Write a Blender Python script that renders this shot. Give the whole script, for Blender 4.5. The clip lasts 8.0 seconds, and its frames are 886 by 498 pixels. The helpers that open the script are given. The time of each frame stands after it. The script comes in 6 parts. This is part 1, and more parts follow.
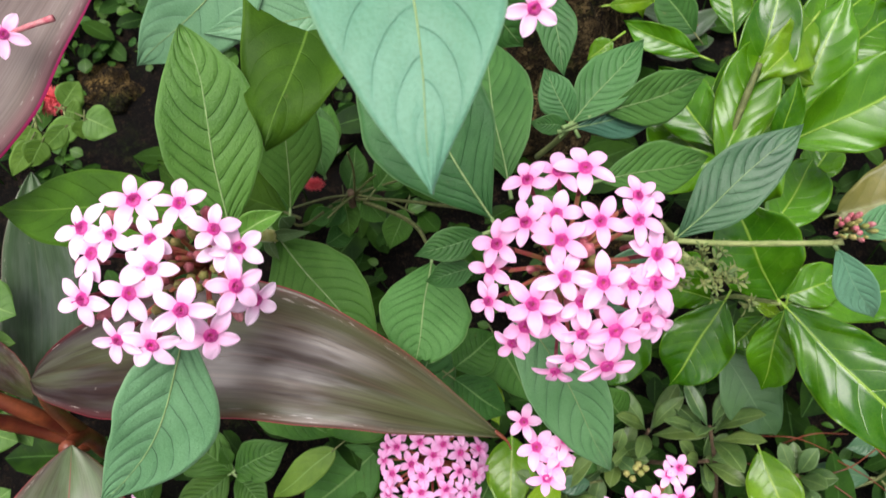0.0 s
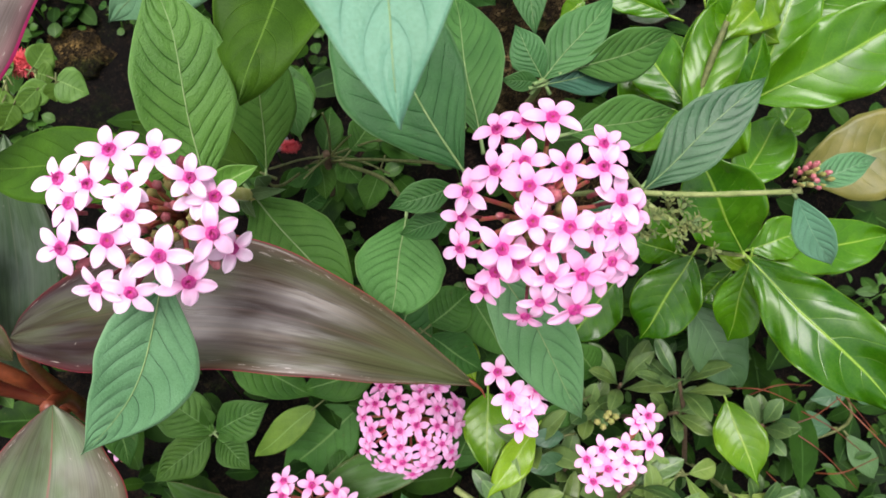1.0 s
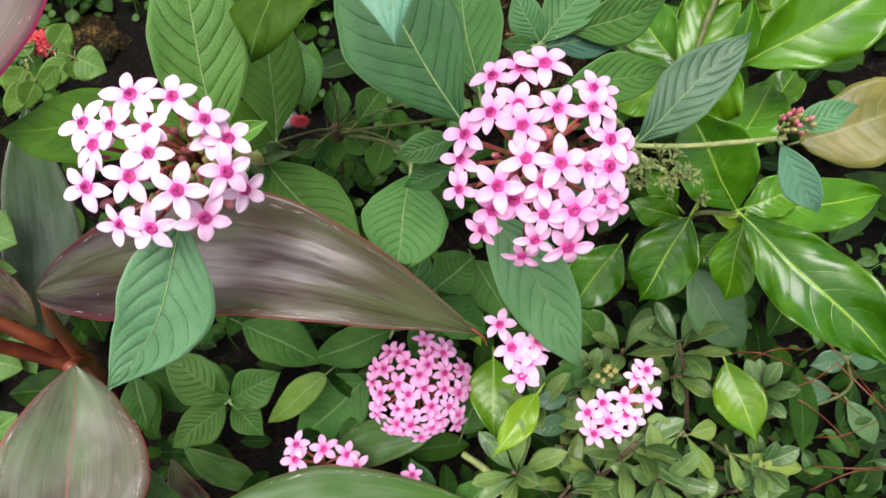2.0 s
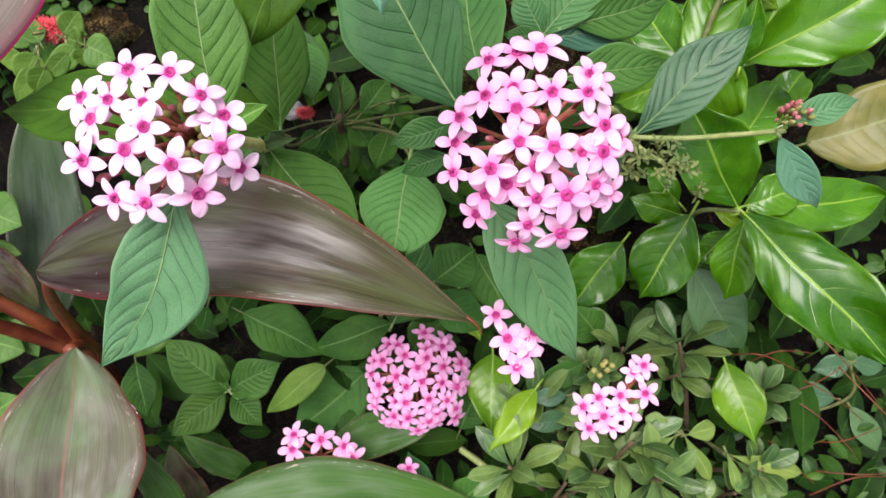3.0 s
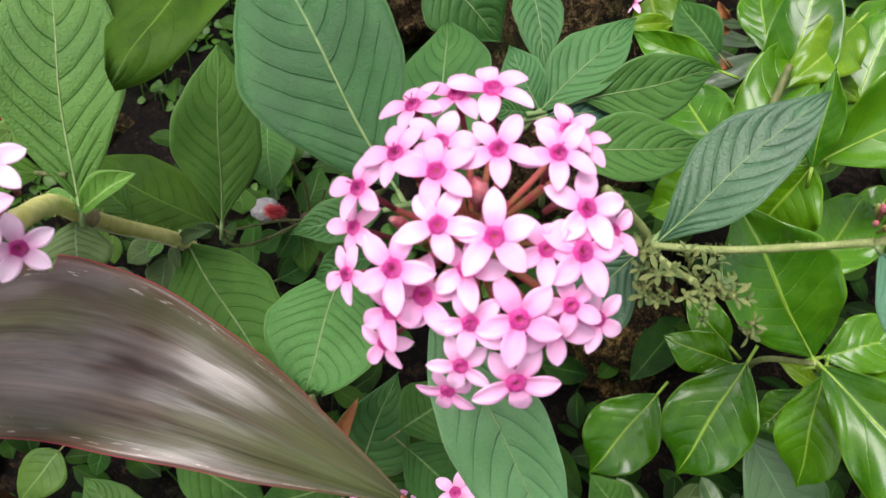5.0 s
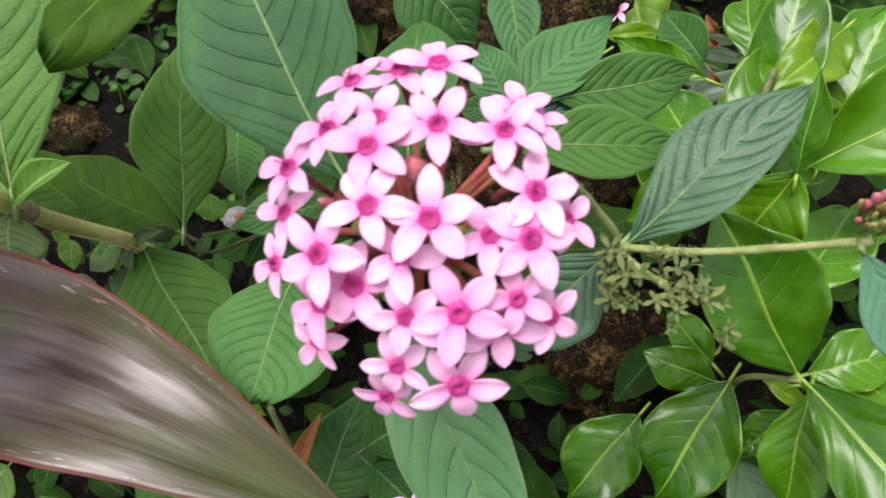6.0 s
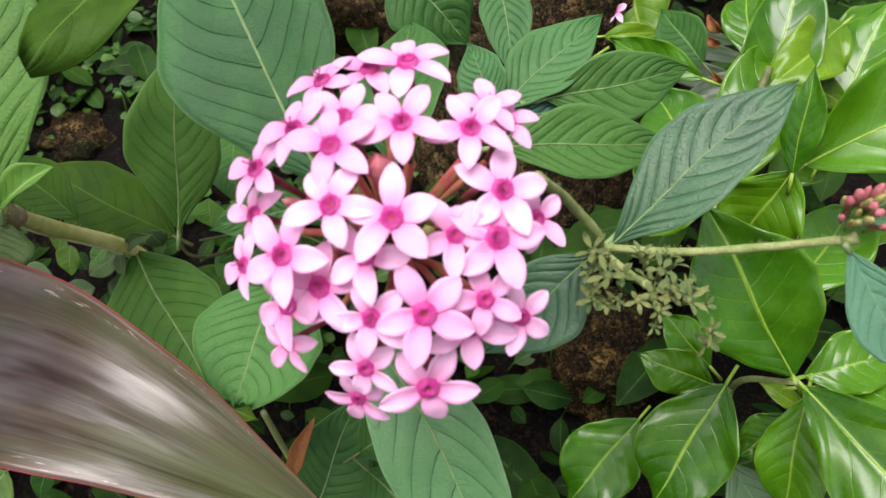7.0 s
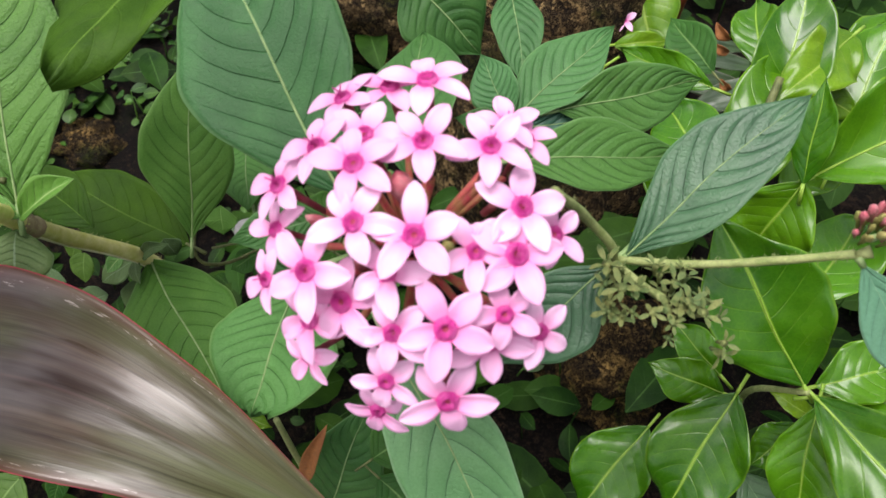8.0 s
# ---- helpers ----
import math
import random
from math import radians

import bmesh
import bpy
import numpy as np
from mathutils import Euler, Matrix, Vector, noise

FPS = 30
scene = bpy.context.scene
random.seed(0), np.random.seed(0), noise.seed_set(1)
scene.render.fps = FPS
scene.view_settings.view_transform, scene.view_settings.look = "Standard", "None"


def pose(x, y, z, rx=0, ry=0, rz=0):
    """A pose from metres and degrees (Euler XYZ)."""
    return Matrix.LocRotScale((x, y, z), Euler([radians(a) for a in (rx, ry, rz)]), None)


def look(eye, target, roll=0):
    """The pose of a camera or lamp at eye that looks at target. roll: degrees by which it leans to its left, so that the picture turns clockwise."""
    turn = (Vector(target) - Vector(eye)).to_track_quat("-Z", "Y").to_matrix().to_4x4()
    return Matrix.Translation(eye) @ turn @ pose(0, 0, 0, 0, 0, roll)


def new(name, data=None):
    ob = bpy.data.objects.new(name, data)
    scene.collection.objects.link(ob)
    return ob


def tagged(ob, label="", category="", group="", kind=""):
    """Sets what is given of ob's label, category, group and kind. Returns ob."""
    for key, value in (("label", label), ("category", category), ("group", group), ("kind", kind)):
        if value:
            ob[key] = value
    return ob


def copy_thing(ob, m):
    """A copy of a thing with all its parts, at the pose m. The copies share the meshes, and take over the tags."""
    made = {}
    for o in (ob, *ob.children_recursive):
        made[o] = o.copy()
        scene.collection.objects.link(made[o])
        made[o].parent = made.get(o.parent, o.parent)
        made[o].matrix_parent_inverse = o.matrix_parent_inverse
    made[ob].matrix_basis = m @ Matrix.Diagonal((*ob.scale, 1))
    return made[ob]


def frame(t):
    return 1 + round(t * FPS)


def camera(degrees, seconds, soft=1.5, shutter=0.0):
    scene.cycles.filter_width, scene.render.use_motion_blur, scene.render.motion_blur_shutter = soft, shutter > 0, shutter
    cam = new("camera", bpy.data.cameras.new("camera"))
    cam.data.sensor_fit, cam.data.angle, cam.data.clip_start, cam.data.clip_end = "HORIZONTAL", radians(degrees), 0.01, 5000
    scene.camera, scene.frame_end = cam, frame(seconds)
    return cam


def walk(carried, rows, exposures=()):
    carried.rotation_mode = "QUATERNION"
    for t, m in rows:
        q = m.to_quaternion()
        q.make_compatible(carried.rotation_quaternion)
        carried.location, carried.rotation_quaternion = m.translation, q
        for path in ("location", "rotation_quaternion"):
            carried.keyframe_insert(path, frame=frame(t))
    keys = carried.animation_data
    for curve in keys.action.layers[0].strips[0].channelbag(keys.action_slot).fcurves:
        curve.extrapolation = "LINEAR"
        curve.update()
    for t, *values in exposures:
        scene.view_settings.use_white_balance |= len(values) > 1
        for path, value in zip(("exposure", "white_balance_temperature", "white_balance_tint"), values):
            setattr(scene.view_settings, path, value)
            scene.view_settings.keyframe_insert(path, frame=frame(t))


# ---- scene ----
cam = camera(62.00, 8.0, shutter=0.6)
cam.data.dof.use_dof, cam.data.dof.focus_distance, cam.data.dof.aperture_fstop = True, 0.28, 30
PATH = [
    (0, (0.00000, 0.00000, 0.60000), (0.00000, 0.25000, 0.16699), 0.000),
    (0.5, (-0.00010, -0.00326, 0.59918), (0.00271, 0.23461, 0.15940), 0.156),
    (1, (0.00217, -0.01034, 0.60187), (0.01606, 0.22358, 0.16019), 2.424),
    (1.5, (0.00306, -0.02378, 0.60582), (0.01312, 0.20932, 0.16359), 0.794),
    (2.8, (0.01140, -0.04501, 0.60251), (0.01178, 0.19406, 0.16337), 0.175),
    (3, (0.01215, -0.04355, 0.60162), (0.01028, 0.19516, 0.16229), -0.154),
    (3.5, (0.00897, -0.02490, 0.58427), (0.00140, 0.24077, 0.16076), -0.712),
    (4, (0.01804, -0.00493, 0.55125), (-0.00924, 0.27502, 0.13787), -2.390),
    (4.5, (0.03707, 0.00827, 0.53093), (0.00528, 0.30264, 0.12802), -3.111),
    (4.7, (0.04418, 0.00833, 0.52451), (0.00568, 0.30973, 0.12743), -3.550),
    (5.8, (0.05659, 0.01231, 0.50374), (0.00718, 0.33337, 0.12363), -2.691),
    (6, (0.06111, 0.01340, 0.50074), (0.01678, 0.33668, 0.12190), -2.144),
    (6.5, (0.06815, 0.01468, 0.50106), (0.01507, 0.34007, 0.12516), -3.209),
    (7, (0.06976, 0.01490, 0.49841), (0.01545, 0.33965, 0.12212), -3.796),
    (7.5, (0.06831, 0.01530, 0.50184), (0.01022, 0.34206, 0.12787), -4.187),
    (8, (0.06701, 0.01501, 0.50175), (0.00936, 0.34083, 0.12689), -4.109),
]
EXPOSURES = ((0, 1.33, 6620, 15), (1, 1.36, 6620, 15), (2.8, 1.42, 6620, 15), (4, 1.38, 6620, 16), (8, 1.41, 6620, 17))
walk(cam, [(t, look(eye, target, roll)) for t, eye, target, roll in PATH], EXPOSURES)

# ---- light ----
world = bpy.data.worlds.new("overcast_sky")
scene.world = world
world.use_nodes = True
sky = world.node_tree.nodes.new("ShaderNodeTexSky")
sky.sky_type = "NISHITA"
sky.sun_disc = False
sky.sun_elevation, sky.sun_rotation = radians(62), radians(-130)
sky.dust_density, sky.ozone_density = 4.0, 1.0
grey = world.node_tree.nodes.new("ShaderNodeHueSaturation")  # cloud cover
grey.inputs["Saturation"].default_value = 0.3
world.node_tree.links.new(sky.outputs[0], grey.inputs["Color"])
world.node_tree.links.new(grey.outputs[0], world.node_tree.nodes["Background"].inputs[0])
world.node_tree.nodes["Background"].inputs[1].default_value = 0.085
sun = new("sun", bpy.data.lights.new("sun", "SUN"))
sun.data.energy, sun.data.angle, sun.data.color = 1.7, radians(36), (1.0, 0.98, 0.95)
sun.matrix_world = look((-0.1, -0.3, 1.9), (0, 0, 0))

# ---- materials ----


def node_material(name):
    m = bpy.data.materials.new(name)
    m.use_nodes = True
    nt = m.node_tree
    return m, nt, nt.nodes["Principled BSDF"]


class Graph:
    """Short calls for shader nodes."""

    def __init__(self, nt):
        self.nt = nt

    def put(self, socket, value):
        if hasattr(value, "is_output"):
            self.nt.links.new(value, socket)
        elif isinstance(value, tuple) and len(value) == 3 and socket.type == "RGBA":
            socket.default_value = (*value, 1)
        else:
            socket.default_value = value

    def math(self, op, a, b=0.0, c=0.0, clamp=False):
        n = self.nt.nodes.new("ShaderNodeMath")
        n.operation, n.use_clamp = op, clamp
        for s, v in zip(n.inputs, (a, b, c)):
            self.put(s, v)
        return n.outputs[0]

    def step(self, x, lo, hi):
        n = self.nt.nodes.new("ShaderNodeMapRange")
        n.interpolation_type = "SMOOTHSTEP"
        for i, v in enumerate((x, lo, hi)):
            self.put(n.inputs[i], v)
        return n.outputs[0]

    def mix(self, f, a, b, blend="MIX"):
        n = self.nt.nodes.new("ShaderNodeMix")
        n.data_type, n.blend_type = "RGBA", blend
        self.put(n.inputs[0], f)
        self.put(n.inputs[6], a)
        self.put(n.inputs[7], b)
        return n.outputs[2]

    def noise(self, vec, scale, detail=3.0, rough=0.55):
        n = self.nt.nodes.new("ShaderNodeTexNoise")
        self.put(n.inputs["Vector"], vec)
        n.inputs["Scale"].default_value, n.inputs["Detail"].default_value, n.inputs["Roughness"].default_value = scale, detail, rough
        return n.outputs[0]

    def coords(self, out="Object"):
        return self.nt.nodes.new("ShaderNodeTexCoord").outputs[out]

    def uv(self):
        n = self.nt.nodes.new("ShaderNodeSeparateXYZ")
        self.nt.links.new(self.coords("UV"), n.inputs[0])
        return n.outputs[0], n.outputs[1]

    def vector(self, x, y, z=0.0):
        n = self.nt.nodes.new("ShaderNodeCombineXYZ")
        for s, v in zip(n.inputs, (x, y, z)):
            self.put(s, v)
        return n.outputs[0]

    def random(self):
        return self.nt.nodes.new("ShaderNodeObjectInfo").outputs["Random"]

    def bump(self, height, strength, distance):
        n = self.nt.nodes.new("ShaderNodeBump")
        n.inputs["Strength"].default_value, n.inputs["Distance"].default_value = strength, distance
        self.nt.links.new(height, n.inputs["Height"])
        return n.outputs[0]

    def thin(self, bsdf, colour, amount):
        """Lets part of the light through a thin sheet."""
        t = self.nt.nodes.new("ShaderNodeBsdfTranslucent")
        self.put(t.inputs[0], colour)
        m = self.nt.nodes.new("ShaderNodeMixShader")
        m.inputs[0].default_value = amount
        self.nt.links.new(bsdf.outputs[0], m.inputs[1])
        self.nt.links.new(t.outputs[0], m.inputs[2])
        out = next(n for n in self.nt.nodes if n.bl_idname == "ShaderNodeOutputMaterial")
        self.nt.links.new(m.outputs[0], out.inputs[0])


def leaf_material(name, dark, light, vein, count, slope, rough, spec=0.5, vein_amount=0.5, rib=0.035, relief=0.0004, through_light=0.2, spots=0.0, sheen=0.0, furrow_shade=None, many=False, vein_width=0.05, smooth=False, wrinkle=480):
    m, nt, b = node_material(name)
    g = Graph(nt)
    u, v = g.uv()
    side = g.math("ABSOLUTE", g.math("SUBTRACT", g.math("MULTIPLY", v, 2.0), 1.0))
    obj, rnd = g.coords(), g.random()
    if many:
        rnd = nt.nodes.new("ShaderNodeNewGeometry").outputs["Random Per Island"]
    far = g.noise(obj, 45, 3)
    fine = g.noise(obj, 1300, 4, 0.6)
    tone = g.math("ADD", g.step(far, 0.25, 0.75), g.math("MULTIPLY", g.math("SUBTRACT", rnd, 0.5), 0.9), clamp=True)
    col = g.mix(tone, dark, light)
    other = g.math("FRACT", g.math("MULTIPLY", rnd, 7.13))  # some leaves lean to yellow, some to blue
    col = g.mix(g.math("MULTIPLY", other, 0.8), g.mix(1.0, col, (1.12, 1.0, 0.85), "MULTIPLY"), g.mix(1.0, col, (0.86, 0.98, 1.45), "MULTIPLY"))
    col = g.mix(g.step(fine, 0.35, 0.75), col, g.mix(1.0, col, (0.80, 0.84, 0.78), "MULTIPLY"))
    bent = g.math("MULTIPLY", g.math("POWER", side, 1.4), slope)
    wobble = g.math("MULTIPLY", g.math("SUBTRACT", g.noise(obj, 70, 2), 0.5), 0.03)
    phase = g.math("MULTIPLY", g.math("ADD", g.math("SUBTRACT", u, bent), wobble), float(count))
    phase = g.math("ADD", phase, g.math("MULTIPLY", g.math("GREATER_THAN", v, 0.5), 0.42))  # the two sides alternate
    ridge = g.math("PINGPONG", phase, 0.5)
    fade = g.math("SUBTRACT", 1.0, g.step(side, 0.55, 0.95))
    patch = g.step(g.noise(obj, 160, 2), 0.3, 0.6)  # veins show more here, less there
    line = g.math("MULTIPLY", g.math("SUBTRACT", 1.0, g.step(ridge, 0.004, vein_width)), fade)
    tipward = g.math("SUBTRACT", 1.0, g.math("MULTIPLY", g.step(u, 0.62, 0.92), 0.85))  # veins fade towards the tip
    line = g.math("MULTIPLY", g.math("MULTIPLY", line, tipward), g.math("ADD", 0.35, g.math("MULTIPLY", patch, 0.65)))
    valley = g.math("MULTIPLY", g.math("SUBTRACT", 1.0, g.step(ridge, 0.0, 0.32)), fade)
    # the veinlets between the side veins
    net = nt.nodes.new("ShaderNodeTexVoronoi")
    net.feature = "DISTANCE_TO_EDGE"
    net.inputs["Scale"].default_value = wrinkle
    nt.links.new(obj, net.inputs["Vector"])
    veinlet = g.math("SUBTRACT", 1.0, g.step(net.outputs["Distance"], 0.0, 0.16))
    mid = g.math("SUBTRACT", 1.0, g.step(side, rib * 0.5, rib * 1.4))
    # where given, a dark line colour paints crease shade along the side veins
    col = g.mix(g.math("MULTIPLY", line, vein_amount), col, furrow_shade or vein)
    between = g.step(ridge, 0.02, 0.34)  # the raised field between two side veins
    # raised fields lightened in the colour, as if catching the light
    col = g.mix(g.math("MULTIPLY", between, 0.06 if smooth else 0.22), col, g.mix(1.0, col, (1.25, 1.18, 1.1), "MULTIPLY"))
    col = g.mix(g.math("MULTIPLY", veinlet, 0.05), col, furrow_shade or vein)
    col = g.mix(g.math("MULTIPLY", mid, 0.85), col, vein)
    col = g.mix(g.math("MULTIPLY", g.step(side, 0.95, 0.99), 0.35), col, vein)
    if spots:
        worn = g.step(g.noise(obj, 130, 5, 0.7), 0.66, 0.74)
        col = g.mix(g.math("MULTIPLY", worn, spots), col, (0.20, 0.13, 0.05))
    g.put(b.inputs["Base Color"], col)
    g.put(b.inputs["Roughness"], g.math("ADD", rough - 0.08, g.math("MULTIPLY", far, 0.18)))
    b.inputs["Specular IOR Level"].default_value = spec
    if sheen:
        b.inputs["Sheen Weight"].default_value, b.inputs["Sheen Roughness"].default_value = sheen, 0.5
        b.inputs["Sheen Tint"].default_value = (0.85, 1.0, 0.9, 1)
    low = g.math("ADD", g.math("MULTIPLY", line, 0.6), g.math("MULTIPLY", valley, 0.0 if smooth else 0.24))
    if smooth:  # shallow dents that break up the reflections
        h = g.math("ADD", g.math("MULTIPLY", g.noise(obj, 30, 2, 0.4), 7.0), g.math("MULTIPLY", g.math("MULTIPLY", between, fade), 0.18))
        h = g.math("SUBTRACT", h, g.math("MULTIPLY", low, 0.5))
    else:
        h = g.math("SUBTRACT", g.math("MULTIPLY", fine, 0.3), g.math("ADD", low, g.math("MULTIPLY", veinlet, 0.045)))
    g.put(b.inputs["Normal"], g.bump(h, 0.9, relief))
    g.thin(b, g.mix(0.5, col, (0.12, 0.32, 0.004) if smooth else (0.16, 0.30, 0.03)), through_light)
    return m


def strap_material(name, dark, mid, green, edge, rough=0.38, rim_at=0.975, tip=0.8, midline=0.4, blotch=0.35, spec=0.42, foot=0.0, lined=0.25):
    """Long leaf with fine lines along it and a coloured margin."""
    m, nt, b = node_material(name)
    g = Graph(nt)
    u, v = g.uv()
    side = g.math("ABSOLUTE", g.math("SUBTRACT", g.math("MULTIPLY", v, 2.0), 1.0))
    fine = g.noise(g.vector(g.math("MULTIPLY", u, 2.0), g.math("MULTIPLY", v, 120.0), g.random()), 1.0, 3, 0.6)
    broad = g.noise(g.vector(g.math("MULTIPLY", u, 0.8), g.math("MULTIPLY", v, 4.2), g.random()), 1.0, 4, 0.6)
    blot = g.noise(g.vector(g.math("MULTIPLY", u, 2.5), g.math("MULTIPLY", v, 2.5), g.random()), 1.0, 3)
    # lengthwise light and dark bands painted in for streaks of sheen
    col = g.mix(g.step(broad, 0.28, 0.72), dark, mid)
    # foot: base end darkened in the colour, as if turned from the sky
    col = g.mix(g.math("MULTIPLY", g.math("SUBTRACT", 1.0, g.step(u, 0.15, 0.6)), foot), col, dark)
    col = g.mix(g.math("MULTIPLY", g.step(blot, 0.40, 0.66), blotch), col, green)
    col = g.mix(g.math("MULTIPLY", g.step(u, 0.58, 0.98), tip), col, g.mix(1.0, green, (1.15, 1.2, 1.1), "MULTIPLY"))
    col = g.mix(g.step(fine, 0.35, 0.7), col, g.mix(1.0, col, (0.74, 0.74, 0.75), "MULTIPLY"))
    ply = g.noise(g.vector(g.math("MULTIPLY", u, 1.4), g.math("MULTIPLY", v, 22.0), g.random()), 1.0, 3, 0.6)
    col = g.mix(g.math("MULTIPLY", g.step(ply, 0.52, 0.66), lined), col, g.mix(1.0, col, (0.50, 0.48, 0.48), "MULTIPLY"))
    col = g.mix(g.math("MULTIPLY", g.math("SUBTRACT", 1.0, g.step(side, 0.006, 0.024)), midline), col, g.mix(0.5, mid, edge))
    rim = g.math("ADD", side, g.math("MULTIPLY", g.math("SUBTRACT", blot, 0.5), 0.03))
    col = g.mix(g.math("MULTIPLY", g.step(side, 0.80, 0.97), 0.12), col, edge)
    col = g.mix(g.step(rim, rim_at, rim_at + 0.014), col, edge)
    scar = g.math("MULTIPLY", g.step(g.noise(g.coords(), 90, 6, 0.75), 0.70, 0.73), 0.4)
    torn = g.noise(g.vector(g.math("MULTIPLY", u, 26.0), g.math("MULTIPLY", v, 60.0), g.random()), 1.0, 3, 0.6)
    band = g.math("MULTIPLY", g.step(side, 0.80, 0.86), g.math("SUBTRACT", 1.0, g.step(side, 0.92, 0.95)))
    scar = g.math("MAXIMUM", scar, g.math("MULTIPLY", g.math("MULTIPLY", band, g.step(torn, 0.60, 0.66)), 0.7))
    col = g.mix(scar, col, (0.36, 0.32, 0.28))
    g.put(b.inputs["Base Color"], col)
    gleam = g.step(g.noise(g.vector(g.math("MULTIPLY", u, 3.2), g.math("MULTIPLY", v, 5.0), g.random()), 1.0, 3, 0.6), 0.40, 0.62)  # specular raised in patches to imitate uneven sky sheen
    g.put(b.inputs["Specular IOR Level"], g.math("ADD", 0.35 * spec, g.math("MULTIPLY", gleam, 1.1 * spec)))
    streak = g.noise(g.vector(g.math("MULTIPLY", u, 4.0), g.math("MULTIPLY", v, 14.0), g.random()), 1.0, 4, 0.6)
    g.put(b.inputs["Roughness"], g.math("ADD", rough - 0.12, g.math("MULTIPLY", streak, 0.30)))
    g.put(b.inputs["Normal"], g.bump(g.math("ADD", g.math("MULTIPLY", fine, 0.09), g.math("MULTIPLY", broad, 0.6)), 0.6, 0.0012))
    g.thin(b, g.mix(0.4, col, (0.20, 0.05, 0.04)), 0.08)
    return m


def plain_material(name, a, c, scale, rough=0.6, relief=0.0005, spec=0.4, through_light=0.0, detail=5, worn=0.6):
    m, nt, b = node_material(name)
    g = Graph(nt)
    obj = g.coords()
    big, small = g.noise(obj, scale, detail, 0.6), g.noise(obj, scale * 8, 4, 0.65)
    col = g.mix(g.step(big, 0.3, 0.7), a, c)
    col = g.mix(g.step(small, 0.3, 0.75), col, g.mix(1.0, col, (worn, worn, worn), "MULTIPLY"))
    col = g.mix(g.math("MULTIPLY", g.random(), 0.3 if worn < 0.8 else 0.1), col, g.mix(1.0, col, (0.7, 0.75, 0.7), "MULTIPLY"))
    g.put(b.inputs["Base Color"], col)
    b.inputs["Roughness"].default_value, b.inputs["Specular IOR Level"].default_value = rough, spec
    g.put(b.inputs["Normal"], g.bump(g.math("ADD", big, g.math("MULTIPLY", small, 0.5)), 0.8, relief))
    if through_light:
        g.thin(b, col, through_light)
    return m


def petal_material(name, throat, near, outer):
    m, nt, b = node_material(name)
    g = Graph(nt)
    u, v = g.uv()
    fine = g.noise(g.vector(g.math("MULTIPLY", u, 3.0), g.math("MULTIPLY", v, 22.0), g.random()), 1.0, 3)
    jit = g.math("MULTIPLY", g.math("SUBTRACT", fine, 0.5), 0.25)
    reach = g.math("ADD", u, jit)
    col = g.mix(g.step(reach, 0.08, 0.6), near, outer)
    col = g.mix(g.math("MULTIPLY", g.random(), 0.7), col, g.mix(1.0, col, (0.95, 0.70, 0.86), "MULTIPLY"))
    col = g.mix(g.math("SUBTRACT", 1.0, g.step(g.math("ADD", u, g.math("MULTIPLY", jit, 0.5)), 0.07, 0.16)), col, throat)
    worn = g.step(g.noise(g.coords(), 1.6, 4, 0.7), 0.73, 0.78)
    col = g.mix(g.math("MULTIPLY", worn, 0.35), col, (0.62, 0.42, 0.30))
    g.put(b.inputs["Base Color"], col)
    b.inputs["Roughness"].default_value, b.inputs["Specular IOR Level"].default_value = 0.55, 0.3
    g.put(b.inputs["Normal"], g.bump(fine, 0.35, 0.0004))
    g.thin(b, col, 0.34)
    return m


PENTAS = leaf_material("velvet_leaf", (0.025, 0.100, 0.020), (0.056, 0.170, 0.038), (0.19, 0.33, 0.14), 10, 0.30, 0.46, 0.28, 0.45, 0.016, 0.0010, 0.19, 0.10, 0.0, (0.019, 0.078, 0.018), vein_width=0.035)
DUSKY = leaf_material("dusky_velvet_leaf", (0.024, 0.090, 0.040), (0.048, 0.146, 0.066), (0.18, 0.33, 0.17), 9, 0.32, 0.36, 0.55, 0.45, 0.014, 0.0010, 0.16, 0.06, 0.0, (0.012, 0.052, 0.020), vein_width=0.04, wrinkle=620)
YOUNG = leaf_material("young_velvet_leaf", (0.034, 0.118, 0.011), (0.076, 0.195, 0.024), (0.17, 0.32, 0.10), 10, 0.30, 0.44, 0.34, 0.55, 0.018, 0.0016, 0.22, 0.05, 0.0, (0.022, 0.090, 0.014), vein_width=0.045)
FRESH = leaf_material("fresh_leaf", (0.095, 0.260, 0.040), (0.150, 0.350, 0.080), (0.34, 0.50, 0.18), 6, 0.28, 0.44, 0.32, 0.3, 0.05, 0.0005, 0.3, 0.05)
UNDER = leaf_material("dull_leaf", (0.058, 0.122, 0.042), (0.098, 0.178, 0.062), (0.18, 0.28, 0.15), 8, 0.28, 0.55, 0.25, 0.12, 0.03, 0.0005, 0.25, 0.08)
SOFT = leaf_material("soft_green_leaf", (0.048, 0.155, 0.022), (0.084, 0.218, 0.040), (0.22, 0.34, 0.12), 11, 0.30, 0.52, 0.20, 0.30, 0.016, 0.0008, 0.2, 0.08, 0.0, (0.032, 0.105, 0.018), vein_width=0.035)
DULL = leaf_material("bluish_leaf", (0.040, 0.112, 0.042), (0.070, 0.160, 0.066), (0.14, 0.25, 0.11), 8, 0.26, 0.30, 0.5, 0.2, 0.02, 0.0004, 0.2, 0.06)
FRESHER = leaf_material("yellowish_leaf", (0.105, 0.205, 0.035), (0.190, 0.290, 0.060), (0.30, 0.38, 0.14), 6, 0.24, 0.42, 0.35, 0.2, 0.05, 0.0003, 0.25, 0.15)
